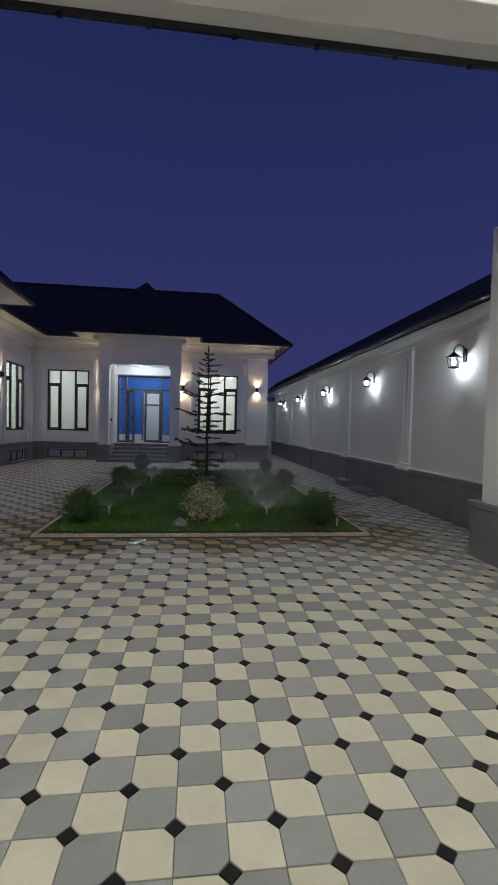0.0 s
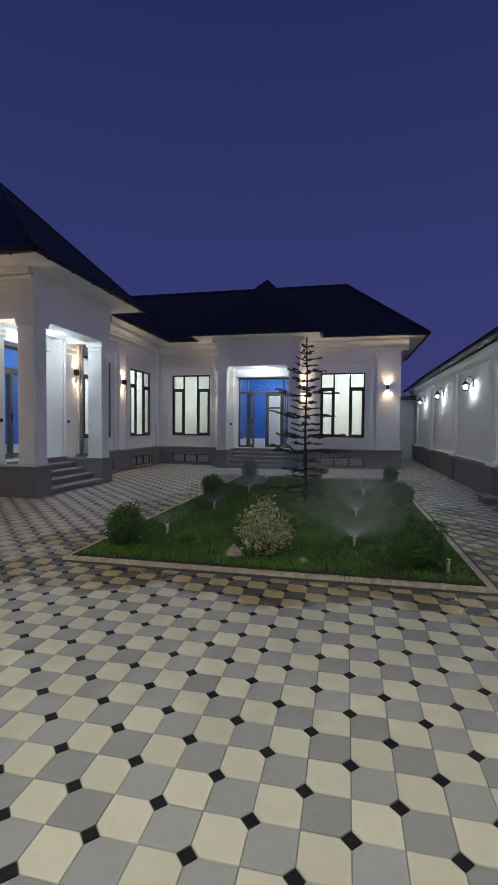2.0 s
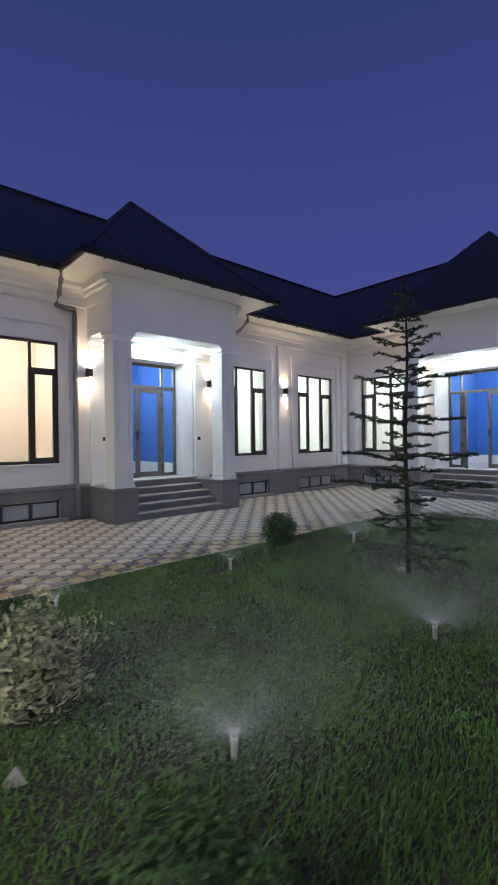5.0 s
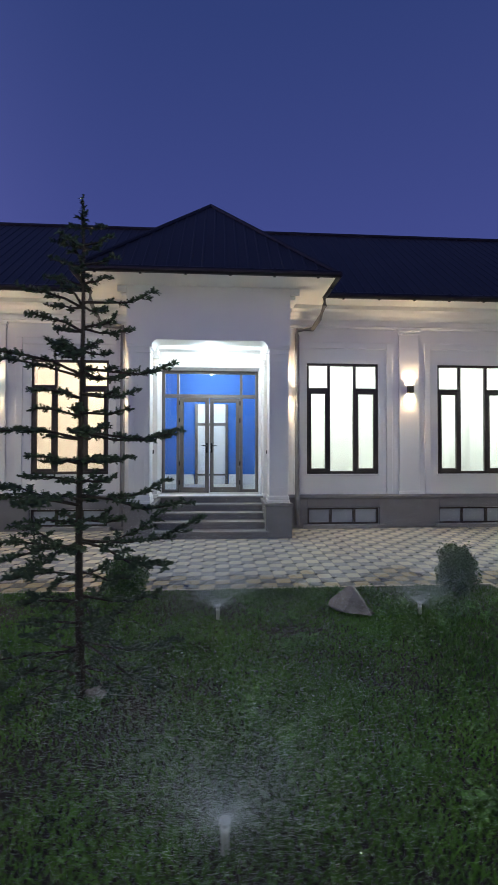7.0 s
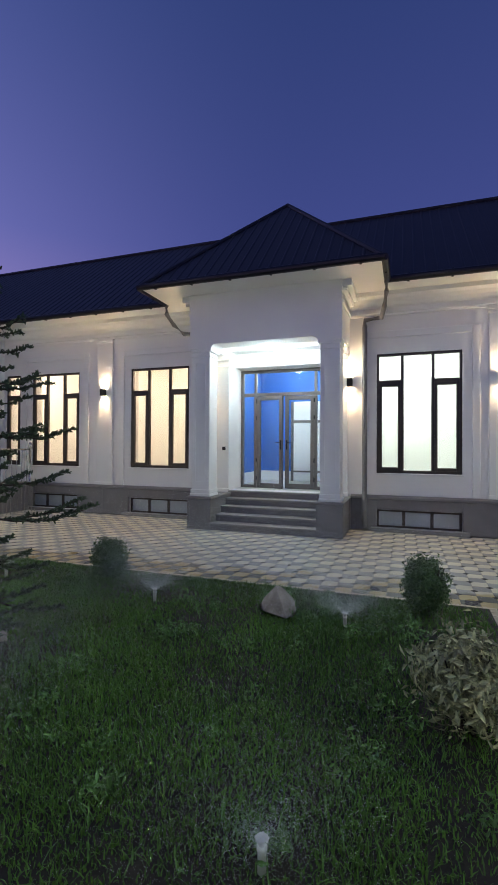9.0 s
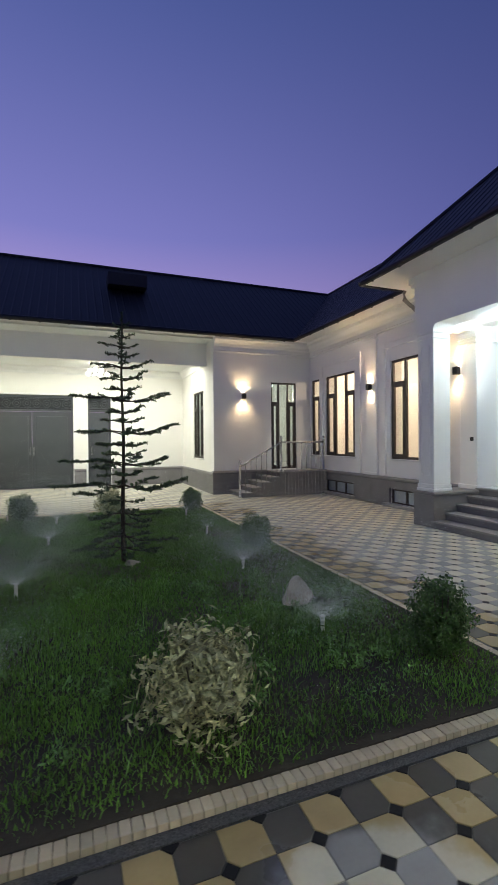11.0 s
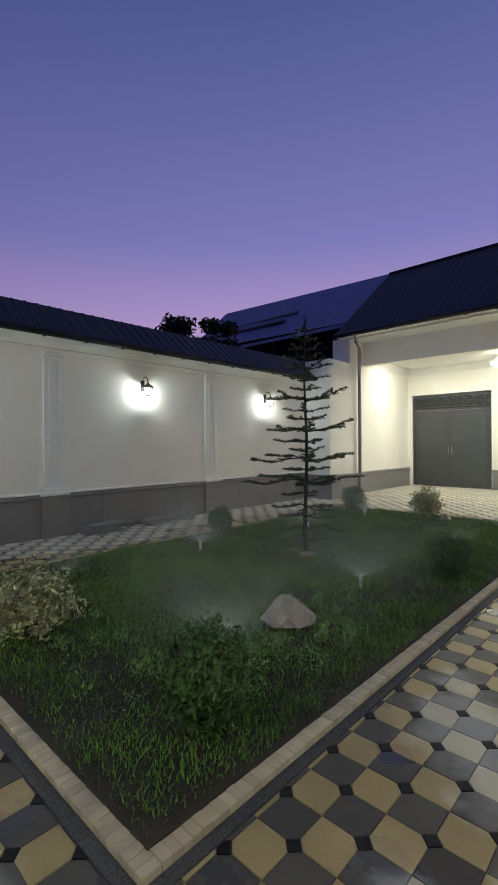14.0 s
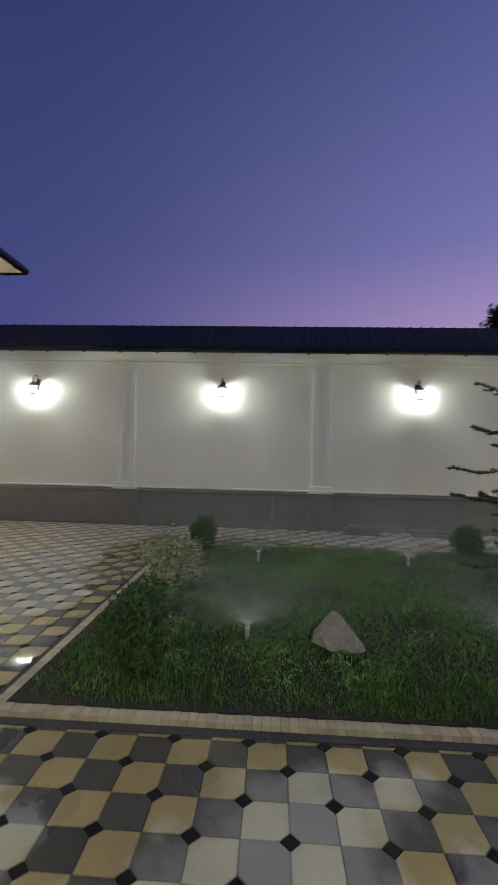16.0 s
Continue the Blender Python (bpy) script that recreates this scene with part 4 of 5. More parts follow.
# ---- lanterns on the courtyard wall ----
def lantern(y):
    z = 2.65
    g = thing("wall_lantern", ME @ Matrix.Translation((-y, -0.21, z)), "black six-sided glass wall lantern on a curled arm, lit cold white", "wall lantern", "lanterns on the courtyard wall")
    part("wall_plate", joined(boxes(((-0.045, 0.18, -0.02), (0.045, 0.208, 0.20)), bevel=0.012)), M_BLACK, g)
    arm = [(0, 0.19, 0.06)] + [(0, 0.095 + 0.095 * math.cos(t), 0.16 + 0.10 * math.sin(t)) for t in [k * math.pi / 8 for k in range(9)]] + [(0, 0.0, 0.13)]
    part("arm", tube(arm, [0.011] * len(arm), 8), M_BLACK, g, smooth=True)
    part("cap", lathe([(0.125, 0.045), (0.12, 0.055), (0.06, 0.10), (0.03, 0.125), (0.018, 0.14), (0.006, 0.15)], n=6), M_BLACK, g)
    part("glass", lathe([(0.070, -0.10), (0.095, 0.04)], n=6), M_GLASS, g)
    bars = bmesh.new()
    for k in range(6):
        t = k * math.tau / 6
        add_tube(bars, [(0.072 * math.cos(t), 0.072 * math.sin(t), -0.105), (0.099 * math.cos(t), 0.099 * math.sin(t), 0.045)], [0.006, 0.006], 4)
    add_lathe(bars, [(0.030, -0.125), (0.076, -0.115), (0.078, -0.10), (0.066, -0.099)], n=6)
    part("cage", bars, M_BLACK, g)
    part("bulb", lathe([(0.012, -0.07), (0.035, -0.05), (0.042, -0.02), (0.03, 0.01), (0.012, 0.03)], n=10), M_BULB, g, "glowing white bulb", True)
    lamp("lantern_light", "POINT", ME @ Vector((-y, -0.21, z - 0.02)), LANTERN_W, COOL, soft=0.05)


for y in (6.35, 10.1, 13.85, 17.6, 21.35):
    lantern(y)


# ---- the gate hall ----
def gate(name, u0, u1, rings, label):
    m = pose(0, -1.14, 0, 0, 0, 180)
    W = u1 - u0
    g = thing(name, m @ Matrix.Translation((u0, 0.06, 0.0)), label, "gate", kind="structure")
    part("gate_frame", boxes(((0, 0, 0.02), (0.07, 0.08, 3.28)), ((W - 0.07, 0, 0.02), (W, 0.08, 3.28)), ((0.07, 0, 3.21), (W - 0.07, 0.08, 3.28)), ((0.07, 0, 2.72), (W - 0.07, 0.08, 2.79)), bevel=0.006), M_GATE, g)
    leaves = 2 if W > 1.5 else 1
    for k in range(leaves):
        a, b = 0.07 + (W - 0.14) * k / leaves, 0.07 + (W - 0.14) * (k + 1) / leaves
        leaf = part("gate_leaf", joined(boxes(((a + 0.004, 0.03, 0.03), (b - 0.004, 0.06, 2.71)), bevel=0.004), boxes(((a + 0.12, 0.018, 0.25), (b - 0.12, 0.031, 2.55)), bevel=0.01)), M_GATE, g)
        hx = b - 0.06 if k == 0 and leaves == 2 else a + 0.06
        part("gate_handle", tube([(hx, 0.03, 1.15), (hx, -0.02, 1.15), (hx, -0.02, 1.45), (hx, 0.03, 1.45)], [0.012] * 4, 8), M_STEEL, leaf)
    part("header_plate", boxes(((0.07, 0.045, 2.79), (W - 0.07, 0.06, 3.21))), M_GATELACE, g)
    n = rings
    for k in range(n):
        c = 0.07 + (W - 0.14) * (k + 0.5) / n
        bm = bmesh.new()
        for r in (0.13, 0.055):
            ring = [(c + r * math.cos(t * math.tau / 16), 0.03, 3.00 + r * math.sin(t * math.tau / 16)) for t in range(17)]
            add_tube(bm, ring, [0.016] * 17, 6)
        part("rosette", bm, M_GATE, g)
    for z in (2.84, 3.16):
        part("scroll_bar", boxes(((0.07, 0.02, z), (W - 0.07, 0.045, z + 0.02))), M_GATE, g)


gate("gate", *GATE, 8, "grey steel double gate with a dark ornamented header, closed")
gate("wicket_gate", *WICKET, 2, "narrow grey steel wicket gate with an ornamented header, closed")
for u0, u1 in (GATE, WICKET):
    solid("trim", boxes(((u0 - 0.06, -0.025, 0), (u0, 0.0, 3.36)), ((u1, -0.025, 0), (u1 + 0.06, 0.0, 3.36)), ((u0, -0.025, 3.30), (u1, 0.0, 3.36)), bevel=0.006), M_TRIM, pose(0, -1.14, 0, 0, 0, 180), "white trim round the gate opening", "trim")
HP = [(0, 0.0), (0.05, 0.0), (0.05, 0.56), (0.07, 0.58), (0.07, 0.63), (0.03, 0.66), (0, 0.66)]
for m, a, b in ((pose(0, -1.14, 0, 0, 0, 180), 0.82, 3.5), (pose(0, -1.14, 0, 0, 0, 180), -0.48, -0.07), (pose(-3.5, 0, 0, 0, 0, 90), -1.2, 3.0), (pose(3.35, 0, 0, 0, 0, -90), -3.04, 1.2)):
    solid("baseboard", sweep(HP, a, b), M_PLINTH, m, "grey granite plinth inside the gate hall", "plinth")
for m, a, b in ((pose(0, -1.14, 0, 0, 0, 180), -3.35, 3.5), (pose(-3.5, 0, 0, 0, 0, 90), -1.2, 2.0), (pose(3.35, 0, 0, 0, 0, -90), -2.0, 1.2)):
    solid("trim", sweep([(0, 4.05), (0.03, 4.05), (0.05, 4.12), (0.12, 4.21), (0.14, 4.299), (0, 4.299)], a, b), M_TRIM, m, "white cornice inside the gate hall", "cornice")
pilaster(pose(3.35, 0, 0, 0, 0, -90), -2.80, 0.34, 0.66, 3.85, 0.05)
led = thing("ceiling_light", pose(0, 1.05, 4.30), "long white LED panel set across the gate hall ceiling, lit", "ceiling light")
part("frame", boxes(((-3.15, -0.36, -0.03), (2.9, -0.33, 0)), ((-3.15, 0.33, -0.03), (2.9, 0.36, 0)), ((-3.15, -0.33, -0.03), (-3.12, 0.33, 0)), ((2.87, -0.33, -0.03), (2.9, 0.33, 0))), M_TRIM, led)
part("diffuser", boxes(((-3.12, -0.33, -0.022), (2.87, 0.33, -0.004))), M_LED, led, "glowing white diffuser")


def chandelier(x, y, z_top, drop, r, arms):
    c = thing("chandelier", pose(x, y, z_top), "small chandelier with glowing glass globes hanging from the ceiling", "chandelier")
    part("rod", lathe([(0.008, -drop), (0.008, -0.02), (0.05, -0.015), (0.05, 0)], n=8), M_STEEL, c)
    part("hub", lathe([(0.01, -drop - 0.06), (0.05, -drop - 0.03), (0.05, -drop + 0.03), (0.01, -drop + 0.06)], n=10), M_STEEL, c)
    for k in range(arms):
        t = k * math.tau / arms
        rr = r if k % 2 else r * 0.6
        zz = -drop + (0.0 if k % 2 else 0.12)
        part("arm", tube([(0, 0, -drop), (rr * 0.6 * math.cos(t), rr * 0.6 * math.sin(t), zz - 0.05), (rr * math.cos(t), rr * math.sin(t), zz)], [0.007] * 3, 6), M_STEEL, c)
        part("globe", lathe([(0.01, -0.055), (0.045, -0.035), (0.06, 0), (0.045, 0.035), (0.01, 0.055)], (rr * math.cos(t), rr * math.sin(t), zz + 0.03), 10), M_GLOBE, c, smooth=True)


chandelier(-0.25, 0.35, 4.30, 0.42, 0.34, 10)
chandelier(0.95, 20.0, 4.3, 0.65, 0.30, 8)
chandelier(-5.9, 1.3, 4.3, 0.75, 0.28, 8)
chandelier(-8.4, 20.2, 4.3, 0.6, 0.26, 6)


# ---- side stair with a steel railing beside the gate hall ----
stair = thing("side_stair", Matrix(), "grey stone side stair to a raised landing beside the house door", "stair")
for k in range(4):
    x = -4.0 - 0.3 * k
    part("step", boxes(((x - 0.30, 3.06, 0), (x, 4.15, 0.14 * k + 0.105)), bevel=0.004), M_PLINTH, stair)
    part("tread", boxes(((x - 0.30, 3.06, 0.14 * k + 0.105), (x + 0.03, 4.18, 0.14 * k + 0.14)), bevel=0.008), M_STEP, stair)
part("landing", boxes(((-6.78, 3.06, 0), (-5.2, 4.15, 0.66)), bevel=0.004), M_PLINTH, stair)
part("landing_slab", boxes(((-6.78, 3.06, 0.66), (-5.17, 4.18, 0.70)), bevel=0.008), M_STEP, stair)
rail = thing("stair_railing", Matrix(), "polished steel stair railing with ball-topped newel posts", "railing")
for x, z in ((-3.95, 0.0), (-5.25, 0.70), (-6.7, 0.70)):
    part("newel_post", lathe([(0.045, z), (0.045, z + 0.04), (0.03, z + 0.06), (0.03, z + 0.92), (0.045, z + 0.94), (0.03, z + 0.97), (0.045, z + 1.02), (0.03, z + 1.07), (0.008, z + 1.08)], (x, 4.1, 0), 12), M_STEEL, rail, smooth=True)
part("handrail", tube([(-3.95, 4.1, 0.88), (-5.25, 4.1, 1.58), (-6.7, 4.1, 1.58)], [0.024] * 3, 10), M_STEEL, rail, smooth=True)
for k in range(16):
    x = -4.12 - k * 0.165
    z0 = 0.14 * min(4, int((-4.0 - x) / 0.3) + 1) if x > -5.2 else 0.70
    z1 = 0.86 + 0.7 * min(1, (-3.95 - x) / 1.3)
    part("baluster", tube([(x, 4.1, z0), (x, 4.1, z1)], [0.011] * 2, 6), M_STEEL, rail)
low = thing("cellar_railing", Matrix(), "low steel railing round the cellar stair", "railing")
part("toprail", tube([(-6.6, 4.42, 0.75), (-5.2, 4.42, 0.75)], [0.02] * 2, 8), M_STEEL, low)
for k in range(13):
    part("baluster", tube([(-6.55 + k * 0.11, 4.42, 0), (-6.55 + k * 0.11, 4.42, 0.75)], [0.01] * 2, 6), M_STEEL, low)


# ---- lawn: kerb, soil, grass ----
solid("lawn_soil", boxes(((LAWN[0] + 0.08, LAWN[2] + 0.08, -0.1), (LAWN[1] - 0.08, LAWN[3] - 0.08, 0.045))), M_SOIL, None, "dark wet soil under the lawn", "soil")
strip = 0.065
solid("kerb_strip", boxes(((LAWN[0] - strip, LAWN[2] - strip, -0.02), (LAWN[1] + strip, LAWN[2] - 0.002, 0.004)), ((LAWN[0] - strip, LAWN[3] + 0.002, -0.02), (LAWN[1] + strip, LAWN[3] + strip, 0.004)),
                          ((LAWN[0] - strip, LAWN[2] - 0.002, -0.02), (LAWN[0] - 0.002, LAWN[3] + 0.002, 0.004)), ((LAWN[1] + 0.002, LAWN[2] - 0.002, -0.02), (LAWN[1] + strip, LAWN[3] + 0.002, 0.004))), M_STRIP, None, "dark speckled granite strip round the kerb", "paving strip")

GX, GY = (LAWN[0] + 0.1, LAWN[1] - 0.1), (LAWN[2] + 0.1, LAWN[3] - 0.1)


def blades(name, count, hmin, hmax, width, mat, label, spots=None, lean=0.8, seed=1):
    """Grass: one mesh of many single blades, thicker where noise says so."""
    rng = np.random.default_rng(seed)
    x, y = rng.uniform(*GX, count * 2), rng.uniform(*GY, count * 2)
    dens = np.array([noise.noise((a * 0.9, b * 0.9, seed)) + 0.5 * noise.noise((a * 3.1, b * 3.1, seed + 4)) for a, b in zip(x, y)])
    edge = np.minimum(np.minimum(x - GX[0], GX[1] - x), np.minimum(y - GY[0], GY[1] - y))
    keep = (dens + rng.normal(0, 0.35, count * 2) > -0.35) & (edge + rng.normal(0, 0.05, count * 2) > 0.03)
    # bare soil along the far western corner
    keep &= ~((y > 13.6) & (rng.random(count * 2) < 0.45))
    x, y, dens = x[keep][:count], y[keep][:count], dens[keep][:count]
    n = len(x)
    h = rng.uniform(hmin, hmax, n) * (1 + 0.5 * np.clip(dens, -0.6, 1))
    a = rng.uniform(0, math.tau, n)
    ln = rng.normal(0, lean, n) * h
    lx, ly = np.cos(a) * ln, np.sin(a) * ln
    wx, wy = -np.sin(a) * width, np.cos(a) * width
    z = np.full(n, 0.043)
    v = np.empty((n, 5, 3))
    v[:, 0] = np.stack([x - wx, y - wy, z], 1)
    v[:, 1] = np.stack([x + wx, y + wy, z], 1)
    v[:, 2] = np.stack([x + wx * 0.8 + lx * 0.35, y + wy * 0.8 + ly * 0.35, z + h * 0.6], 1)
    v[:, 3] = np.stack([x - wx * 0.8 + lx * 0.35, y - wy * 0.8 + ly * 0.35, z + h * 0.6], 1)
    v[:, 4] = np.stack([x + lx, y + ly, z + h], 1)
    base = (np.arange(n) * 5)[:, None]
    faces = np.concatenate([base + [0, 1, 2, 3]], 1).tolist() + (base + [3, 2, 4]).tolist()
    me = bpy.data.meshes.new(name)
    me.from_pydata(v.reshape(-1, 3).tolist(), [], faces)
    me.materials.append(mat)
    return tagged(new(name, me), label, "grass", "", "stuff")


blades("grass", 170000, 0.018, 0.042, 0.0036, M_GRASS, "short wet dark green lawn grass", seed=3)
blades("tall_grass", 1800, 0.045, 0.10, 0.004, M_WEED, "taller uncut grass tufts in the lawn", lean=0.6, seed=8)


def leaf_cloud(count, centre, radii, size, seed, shell=0.55, aspect=0.5, flat=0.0, lumps=0.18):
    """Many small folded leaves in an uneven rounded crown."""
    rng = np.random.default_rng(seed)
    d = rng.normal(size=(count, 3))
    d /= np.linalg.norm(d, axis=1)[:, None]
    r = rng.uniform(shell, 1.0, count)
    wob = np.array([1 + lumps * 2 * noise.noise(Vector(q) * 2.3 + Vector((seed, 0, 0))) for q in d])
    p = d * (r * wob)[:, None] * np.array(radii) + np.array(centre)
    nrm = d + rng.normal(0, 0.7, (count, 3))
    nrm /= np.linalg.norm(nrm, axis=1)[:, None]
    t = np.cross(nrm, rng.normal(size=(count, 3)))
    t /= np.linalg.norm(t, axis=1)[:, None]
    s = np.cross(nrm, t)
    L = (size * rng.uniform(0.6, 1.3, count))[:, None]
    v = np.stack([p - t * L, p + s * L * aspect + nrm * L * 0.15, p + t * L, p - s * L * aspect + nrm * L * 0.15], 1)
    v[:, :, 2] = np.maximum(v[:, :, 2], 0.03)
    base = (np.arange(count) * 4)[:, None]
    return v.reshape(-1, 3), np.concatenate([base + [0, 1, 2], base + [0, 2, 3]]).tolist()


def leaf_part(name, v, f, mat, parent, label=""):
    me = bpy.data.meshes.new(name)
    me.from_pydata(v.tolist(), [], f)
    me.materials.append(mat)
    ob = new(name, me)
    ob.parent = parent
    return tagged(ob, label) if label else ob


def shrub(x, y, h, r, seed, kind="box"):
    vari = kind == "vari"
    s = thing("variegated_shrub" if vari else "boxwood_shrub", pose(x, y, 0.043), "loose shrub with cream-edged pale green leaves on the lawn" if vari else "dense dark green upright boxwood shrub on the lawn", "shrub", "" if vari else "boxwoods round the lawn")
    st = bmesh.new()
    rng = random.Random(seed)
    for k in range(9):
        a = rng.uniform(0, math.tau)
        q = rng.uniform(0.3, 0.8) * r
        add_tube(st, [(0.03 * math.cos(a), 0.03 * math.sin(a), 0), (q * 0.5 * math.cos(a), q * 0.5 * math.sin(a), h * 0.4), (q * math.cos(a), q * math.sin(a), h * 0.85)], [0.012, 0.008, 0.003], 5)
    part("stem_cluster", st, M_BARK, s)
    if vari:
        v, f = leaf_cloud(3000, (0, 0, h * 0.54), (r, r, h * 0.5), 0.031, seed, 0.40, 0.36, lumps=0.38)
        leaf_part("leaves", v, f, M_VARI, s, "cream and green leaves")
    else:
        v, f = leaf_cloud(8000, (0, 0, h * 0.48), (r, r, h * 0.55), 0.016, seed, 0.35, 0.5, lumps=0.2)
        leaf_part("leaves", v, f, M_BOX, s)


for k, (x, y, h, r) in enumerate(((-2.00, 6.16, 0.52, 0.25), (1.49, 6.06, 0.54, 0.29), (-2.03, 10.03, 0.50, 0.24), (1.76, 10.02, 0.46, 0.23), (-2.0, 13.70, 0.58, 0.23), (1.9, 13.86, 0.44, 0.21))):
    shrub(x, y, h, r, 20 + k)
shrub(-0.21, 6.19, 0.60, 0.31, 40, "vari")
shrub(-0.13, 13.86, 0.55, 0.32, 41, "vari")


def rock(x, y, sx, sy, sz, seed, label):
    bm = bmesh.new()
    bmesh.ops.create_icosphere(bm, subdivisions=4, radius=1)
    for v in bm.verts:
        p = v.co.copy()
        k = 1 + 0.28 * noise.noise(p * 1.1 + Vector((seed, 0, 0))) + 0.10 * noise.noise(p * 3 + Vector((0, seed, 0))) + 0.03 * noise.noise(p * 8)
        # flat broken facets
        for nn, lim in ((Vector((0.8, 0.3, 0.5)).normalized(), 0.55), (Vector((-0.5, -0.7, 0.5)).normalized(), 0.58), (Vector((-0.6, 0.6, 0.55)).normalized(), 0.60), (Vector((0.3, -0.9, 0.3)).normalized(), 0.66)):
            o = p.dot(nn) * k
            if o > lim:
                p = p - nn * (o - lim) / k
        v.co = Vector((p.x * k * sx, p.y * k * sy, max(p.z * k * sz, -0.03) + sz * 0.55 + 0.02))
    solid("rock", bm, M_ROCK, pose(x, y, 0.0, 0, 0, seed * 40), label, "rock", "thing", False)


rock(-1.52, 12.35, 0.235, 0.17, 0.20, 1.3, "angular pink-grey boulder lying on the lawn")
rock(-0.18, 10.22, 0.17, 0.12, 0.05, 2.7, "small flat pale stone at the foot of the young tree")
rock(-0.58, 6.08, 0.13, 0.10, 0.10, 3.9, "small grey stone beside the variegated shrub")
rock(0.25, 5.98, 0.07, 0.06, 0.05, 5.1, "small grey stone at the lawn edge")


def spray_mesh(count, reach, seed):
    """The spray of a sprinkler: fine drops in jets at the head that open into a drifting haze."""
    rng = np.random.default_rng(seed)
    a = rng.uniform(0, math.tau, count)
    d = rng.random(count) ** 0.8 * reach
    el = np.radians(rng.normal(40, 9, count))
    drift = rng.normal(0, 0.20, (count, 3)) * d[:, None]
    p = np.stack([np.cos(a) * np.cos(el) * d, np.sin(a) * np.cos(el) * d + 0.15 * d * d, 0.12 + np.sin(el) * d - 0.16 * d * d], 1) + drift
    p = p[p[:, 2] > 0.06]
    n = len(p)
    v = (p[:, None, :] + rng.normal(0, 0.00085, (n, 3, 3))).reshape(-1, 3)
    me = bpy.data.meshes.new("spray")
    me.vertices.add(n * 3)
    me.vertices.foreach_set("co", v.ravel())
    me.loops.add(n * 3)
    me.loops.foreach_set("vertex_index", np.arange(n * 3))
    me.polygons.add(n)
    me.polygons.foreach_set("loop_start", np.arange(n) * 3)
    me.update(calc_edges=True)
    me.materials.append(M_SPRAY)
    return me


SPRAY, SPRAY_FULL = spray_mesh(40000, 0.7, 6), spray_mesh(240000, 1.3, 7)
FULL = ((0.82, 6.79), (0.88, 8.72), (-1.42, 13.00), (-1.45, 11.02), (1.08, 11.05))


def sprinkler(x, y, h):
    s = thing("sprinkler", pose(x, y, 0.043), "white pop-up lawn sprinkler standing in the grass", "sprinkler", "sprinklers in the lawn")
    part("riser", lathe([(0.017, 0), (0.017, h * 0.62), (0.021, h * 0.64), (0.021, h * 0.76)], n=10), M_WHITEPL, s, smooth=True)
    part("nozzle", lathe([(0.013, h * 0.76), (0.013, h * 0.86), (0.024, h * 0.90), (0.028, h * 0.95), (0.020, h)], n=10), M_WHITEPL, s, smooth=True)
    if (x, y) != (1.77, 6.00):
        w = new("spray", SPRAY_FULL if (x, y) in FULL else SPRAY)
        w.parent = s
        w.rotation_euler.z = x * 3 + y
        tagged(w, "fine water spray", kind="stuff")


for x, y in ((-1.72, 6.84), (0.88, 8.72), (0.82, 6.79), (1.77, 6.00), (-1.62, 8.80), (-1.42, 13.00), (-1.45, 11.02), (1.08, 11.05), (1.08, 13.00)):
    sprinkler(x, y, 0.14)


